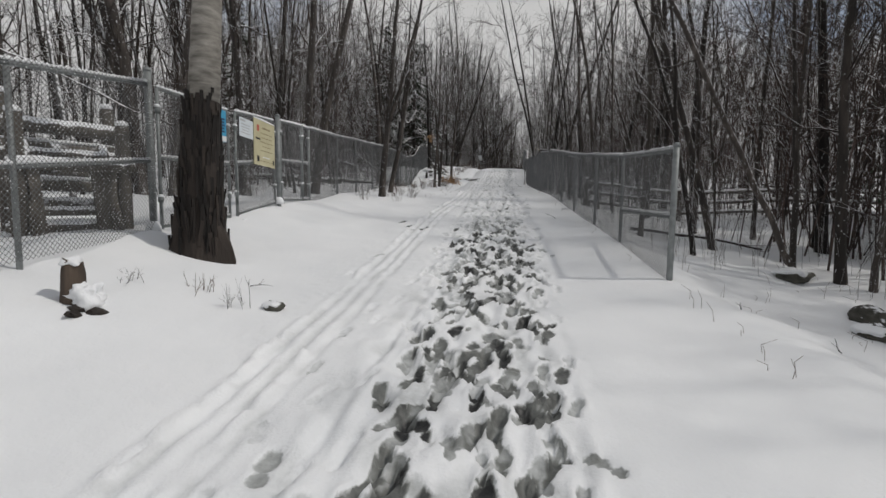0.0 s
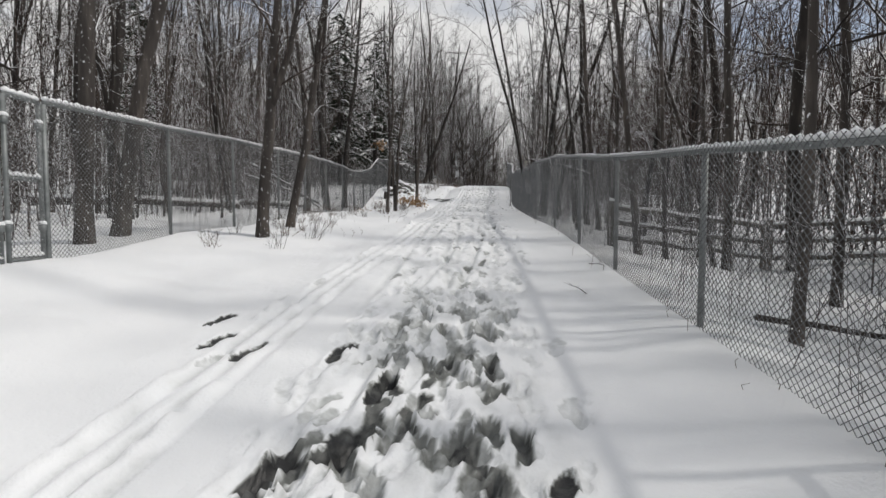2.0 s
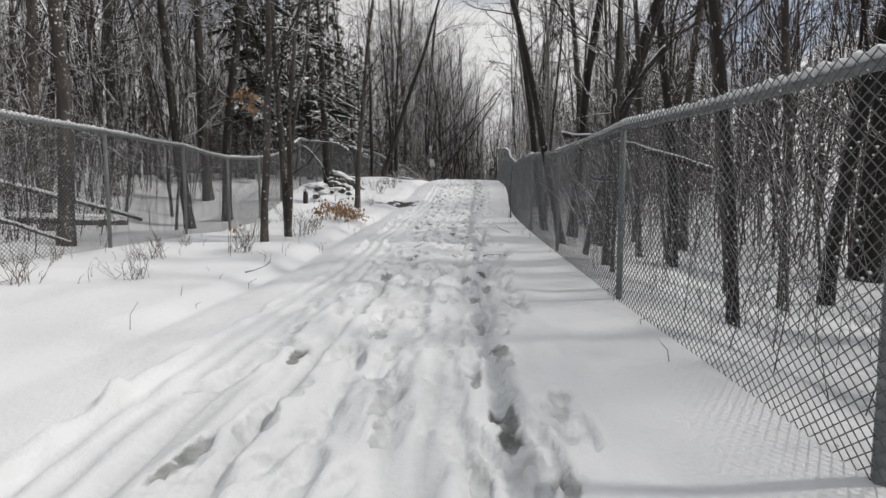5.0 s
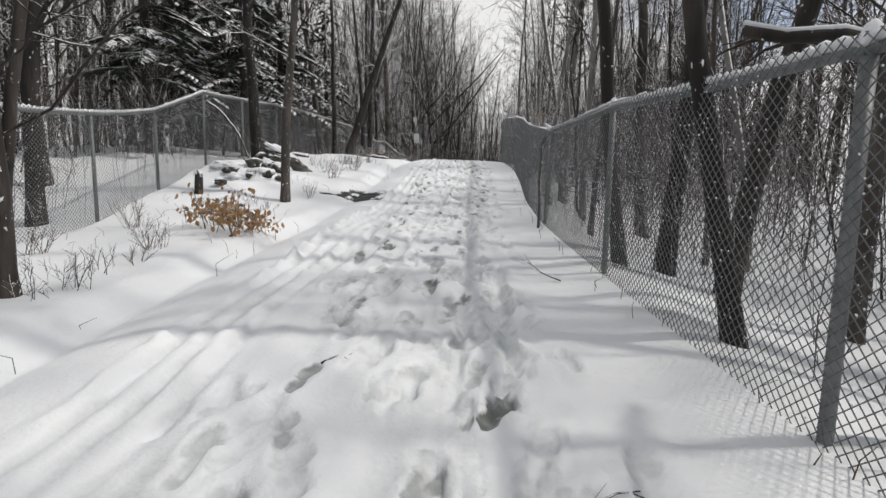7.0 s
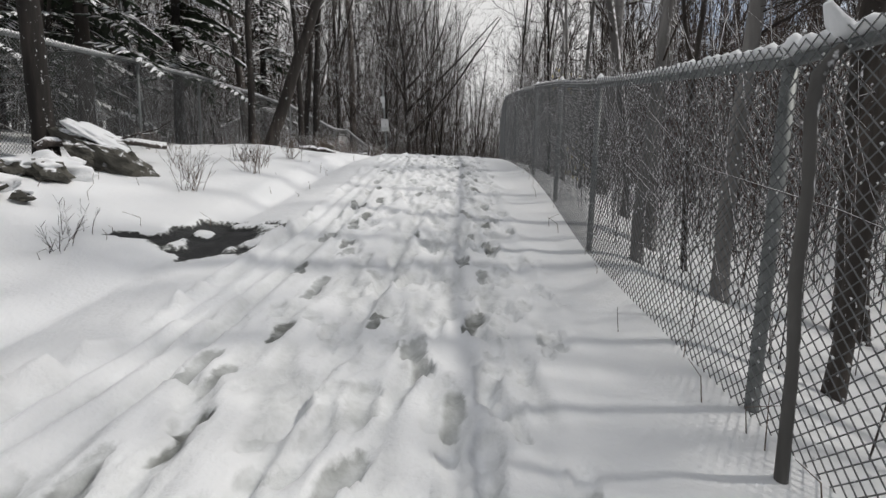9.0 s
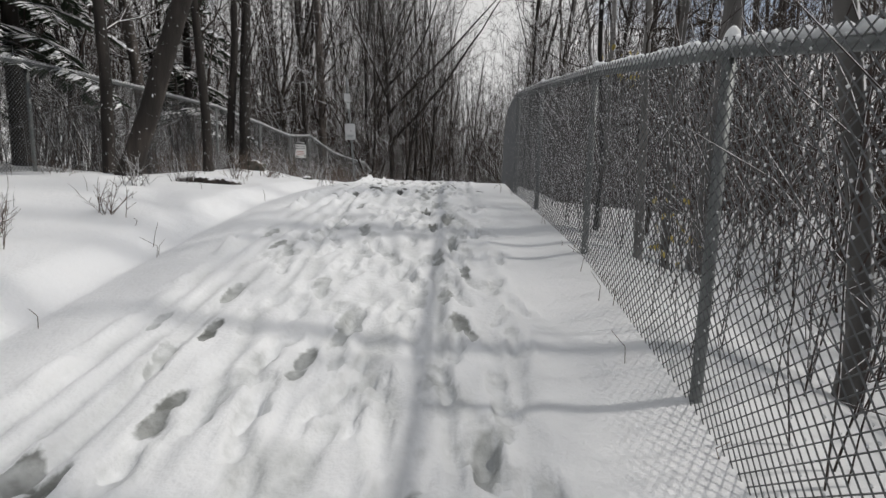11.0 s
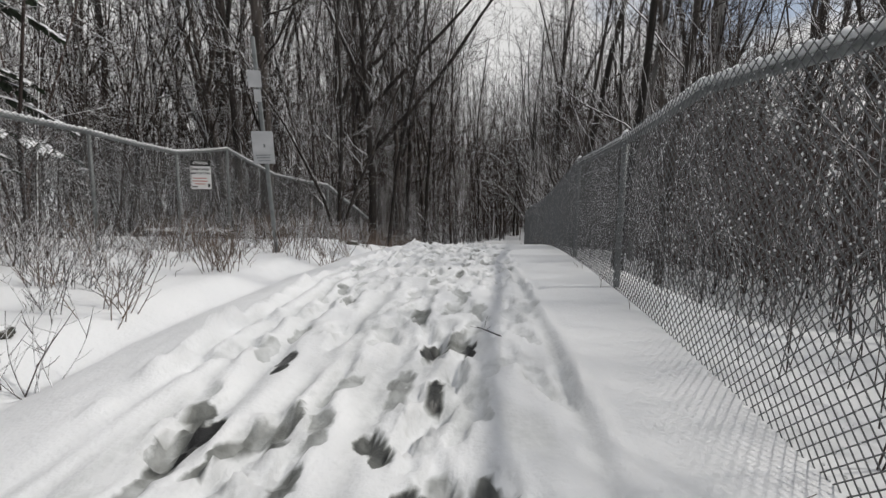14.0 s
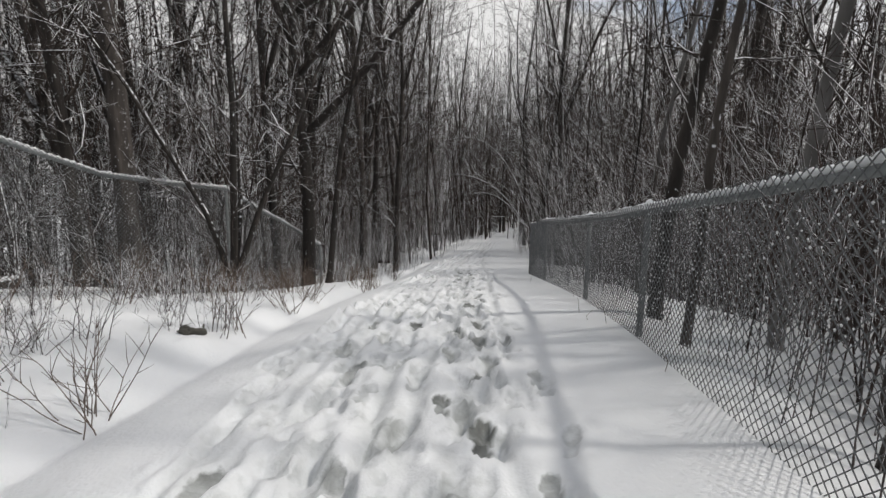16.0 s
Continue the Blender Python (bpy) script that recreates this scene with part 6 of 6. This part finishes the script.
# ---- timber stand behind the near fence ----
def timber_stand():
    t = root("timber_stand", None, "heavy weathered timber stand of posts and planks under snow", "timber stand")
    A, B = Vector((-4.72, 5.15, 0)), Vector((-4.08, 5.95, 0))
    run = (B - A).normalized()
    nrm = Vector((-run.y, run.x, 0))
    zz = 0.95
    rot = Matrix((run, nrm, Vector((0, 0, 1)))).transposed()
    for s, h in ((0.0, 1.42), (1.0, 1.40)):
        c = A.lerp(B, s)
        for d, hh in ((0.0, h), (0.55, h + 0.28)):
            acc = Acc()
            p = c + nrm * d
            acc.tube([Vector((p.x, p.y, zz - 0.3)), Vector((p.x, p.y, zz + hh - 0.05)), Vector((p.x, p.y, zz + hh))], [0.085, 0.082, 0.06], 10)
            q = part("post", acc, M_TIMBER, t, "thick round-topped timber post")
            part("snow_cap", lumpy(Acc(), (p.x, p.y, zz + hh + 0.01), 0.08, 0.08, 0.045, 7, 0.25, 2), M_SNOW, q)
    for k in range(6):
        h = 0.12 + 0.235 * k + 0.02 * (k % 3)
        c = A.lerp(B, 0.5) + nrm * (0.09 + 0.085 * k) + Vector((0, 0, zz + h))
        acc = Acc()
        acc.box(c, 1.15, 0.05, 0.16, rot @ Euler((-0.35, 0, 0)).to_matrix(), 0.012)
        q = part("plank", acc, M_TIMBER_H, t)
        acc = Acc()
        a, b = c - run * 0.55 + Vector((0, 0, 0.085)), c + run * 0.55 + Vector((0, 0, 0.085))
        acc.tube([a.lerp(b, i / 6) for i in range(7)], [0.012, 0.026, 0.018, 0.028, 0.02, 0.026, 0.01], 6)
        part("snow", acc, M_SNOW, q)
    for s, wide in ((0.16, 0.11), (0.80, 0.24)):
        c = A.lerp(B, s) - nrm * 0.03
        acc = Acc()
        acc.box(Vector((c.x, c.y, zz + 0.32)), wide, 0.06, 1.0, rot @ Euler((0.05, -0.08, 0)).to_matrix(), 0.012)
        part("board", acc, M_TIMBER, t, "broad upright board")
    for h, d, r in ((0.84, -0.10, 0.065), (0.98, 0.30, 0.06), (0.30, 0.12, 0.05), (0.12, 0.10, 0.055), (1.32, 0.42, 0.075)):
        a, b = A - run * 0.10 - nrm * -d + Vector((0, 0, zz + h)), B + run * 0.10 - nrm * -d + Vector((0, 0, zz + h + 0.02))
        acc = Acc()
        acc.tube([a.lerp(b, i / 5) for i in range(6)], [r * 0.9, r, r * 0.96, r * 1.02, r, r * 0.9], 9)
        q = part("log_rail", acc, M_TIMBER_H, t, "thick round rail")
        acc = Acc()
        acc.tube([a.lerp(b, i / 12) + Vector((0, 0, r * 0.85)) for i in range(13)], [0.01] + [r * (0.45 + 0.2 * ((i * 7) % 5) / 4) for i in range(11)] + [0.01], 7)
        part("snow", acc, M_SNOW, q)
    for s in (0.12, 0.88):
        c = A.lerp(B, s)
        acc = Acc()
        acc.tube([Vector((c.x, c.y, zz - 0.1)) - nrm * 0.25, Vector((c.x, c.y, zz + 1.15)) + nrm * 0.35], [0.06, 0.055], 8)
        part("strut", acc, M_TIMBER, t)


timber_stand()


# ---- signs ----
def board(name, centre, face, w, h, mat, label, tilt=0.0, thick=0.006, category="sign"):
    """A plate facing the way 'face' (x, y); returns its root, whose x runs to the reader's right and z up, its front at y = 0."""
    f = Vector((face[0], face[1], 0)).normalized()
    right = Vector((-f.y, f.x, 0))
    m = Matrix((right, -f, Vector((0, 0, 1)))).transposed().to_4x4()
    t = root(name, Matrix.Translation(centre) @ m @ pose(0, 0, 0, 0, tilt, 0), label, category)
    acc = Acc()
    acc.box((0, thick / 2, 0), w, thick, h, None, 0.002)
    part("plate", acc, mat, t, "", False)
    return t


def bar(sign, x, zc, w, h, mat, name="print_bar", lift=0.002):
    acc = Acc()
    acc.box((x, -lift, zc), w, 0.0016, h)
    part(name, acc, mat, sign, "", False)


def words(sign, text, x, zc, size, mat, lift=0.002, bold=0.0, width=None):
    c = bpy.data.curves.new("lettering", "FONT")
    c.body, c.size, c.align_x, c.align_y = text, size, "CENTER", "CENTER"
    c.extrude, c.offset = 0.0006, bold
    ob = new("lettering", c)
    dg = bpy.context.evaluated_depsgraph_get()
    me = bpy.data.meshes.new_from_object(ob.evaluated_get(dg))
    bpy.data.objects.remove(ob)
    me.materials.clear()
    me.materials.append(mat)
    o = new("lettering", me)
    o.parent = sign
    xs = [v.co.x for v in me.vertices]
    k = min(1.0, width / (max(xs) - min(xs))) if width else 1.0
    o.matrix_basis = Matrix.Translation((x, -lift, zc)) @ Matrix.Rotation(radians(90), 4, "X") @ Matrix.Diagonal((k, 1, 1, 1))


def warning_sign(centre, face, w, h, label, tilt=0.0):
    s = board("warning_sign", centre, face, w, h, M_WHITE, label, tilt)
    bar(s, 0, h * 0.40, w * 0.99, h * 0.20, M_BLACK, "black_band")
    words(s, "ATTENTION", 0, h * 0.405, h * 0.13, M_WHITE, 0.0045, h * 0.004, w * 0.72)
    words(s, "Champ de pratique", 0, h * 0.20, h * 0.105, M_BLACK, 0.0025, h * 0.005, w * 0.9)
    words(s, "pour le tir à l'arc.", 0, h * 0.06, h * 0.105, M_BLACK, 0.0025, h * 0.005, w * 0.9)
    for k, ww in enumerate((0.62, 0.7, 0.5)):
        bar(s, -0.04 * w, -h * (0.12 + 0.1 * k), w * ww, h * 0.028, M_RED)
    bar(s, 0.38 * w, -h * 0.37, w * 0.1, h * 0.12, M_BLACK, "emblem")
    bar(s, -0.3 * w, -h * 0.42, w * 0.26, h * 0.04, M_BLACK)
    return s


fx, fy = 0.985, -0.17
warning_sign((-3.37, 6.50, 2.40), (fx, -0.13), 0.46, 0.56, "white archery-range warning sign with a black heading, on the gate")
s = board("poster", (-3.28, 6.92, 2.53), (fx, -0.13), 0.25, 0.46, M_BLUE, "blue and white printed notice on the gate", 0)
for k in range(5):
    bar(s, 0, 0.10 - 0.045 * k, 0.17 - 0.02 * (k % 2), 0.026, M_NAVY)
bar(s, 0, -0.185, 0.24, 0.08, M_WHITE, "white_strip")
bar(s, -0.06, 0.19, 0.1, 0.03, M_WHITE, "emblem")
s = board("notice", (-3.235, 7.70, 2.62), (fx, -0.07), 0.46, 0.30, M_PALEBLUE, "pale blue printed notice on the gate", 1)
for k in range(4):
    bar(s, -0.04, 0.05 - 0.045 * k, 0.3 - 0.03 * (k % 3), 0.012, M_BACK)
bar(s, -0.12, 0.11, 0.16, 0.03, M_BACK, "heading")
bar(s, 0.12, 0.10, 0.12, 0.05, M_PALEBLUE)
s = board("notice_board", (-3.17, 8.30, 2.45), (fx, -0.08), 0.78, 0.78, M_CREAM, "cream notice board with brown print on the gate", 1, 0.012)
bar(s, -0.25, 0.24, 0.08, 0.10, M_RED, "emblem")
bar(s, 0.05, 0.26, 0.3, 0.03, M_BROWN, "heading")
for k, ww in enumerate((0.45, 0.4, 0.48, 0.3, 0.44)):
    bar(s, 0.06, 0.17 - 0.075 * k, ww, 0.012, M_BROWN)
bar(s, -0.25, 0.06, 0.16, 0.03, M_BLACK)
bar(s, -0.25, -0.28, 0.07, 0.10, M_BLACK, "pictogram")
bar(s, 0.33, -0.30, 0.05, 0.08, M_BLACK, "pictogram")
bar(s, 0.05, -0.24, 0.26, 0.02, M_WHITE)
bar(s, 0.05, -0.31, 0.5, 0.01, M_BROWN)
acc = Acc()
acc.tube([Vector((-0.39, 0.005, 0.395)), Vector((-0.1, 0.005, 0.40)), Vector((0.2, 0.005, 0.398)), Vector((0.39, 0.005, 0.395))], [0.012, 0.02, 0.018, 0.01], 6)
part("snow", acc, M_SNOW, s)

warning_sign((1.42, 40.36, 5.21), (0.35, -0.94), 0.31, 0.47, "white archery-range warning sign with a black heading, on the fence", 0)
# the post beside the path with two plates
sp = root("sign_post", pose(3.10, 38.05, land_at(3.10, 38.05)), "leaning grey sign post with two plain plates", "sign post")
acc = Acc()
acc.box((-0.10, 0, 1.2), 0.045, 0.045, 2.7, Euler((0, radians(-4.5), 0)).to_matrix(), 0.008)
part("post", acc, M_GALV, sp)
rot = Euler((0, radians(-3.5), radians(12))).to_matrix()
acc = Acc()
acc.box((-0.115, -0.045, 1.27), 0.24, 0.008, 0.38, rot, 0.003)
p = part("plate", acc, M_BACK, sp, "faded grey plate with faint print", False)
for x, zc, w, h in ((-0.115, 1.18, 0.17, 0.010), (-0.115, 1.15, 0.15, 0.010), (-0.14, 1.29, 0.012, 0.05), (-0.10, 1.29, 0.02, 0.04), (-0.10, 1.115, 0.14, 0.008)):
    acc = Acc()
    acc.box((x, -0.052, zc), w, 0.0016, h, rot)
    part("print_bar", acc, M_GALV, p, "", False)
acc = Acc()
acc.box((-0.19, -0.04, 2.06), 0.15, 0.008, 0.19, rot, 0.003)
part("plate", acc, M_BACK, sp, "small square grey plate", False)
acc = Acc()
acc.box((-0.16, -0.04, 1.87), 0.08, 0.008, 0.14, rot, 0.003)
part("plate", acc, M_BACK, sp, "narrow grey plate", False)
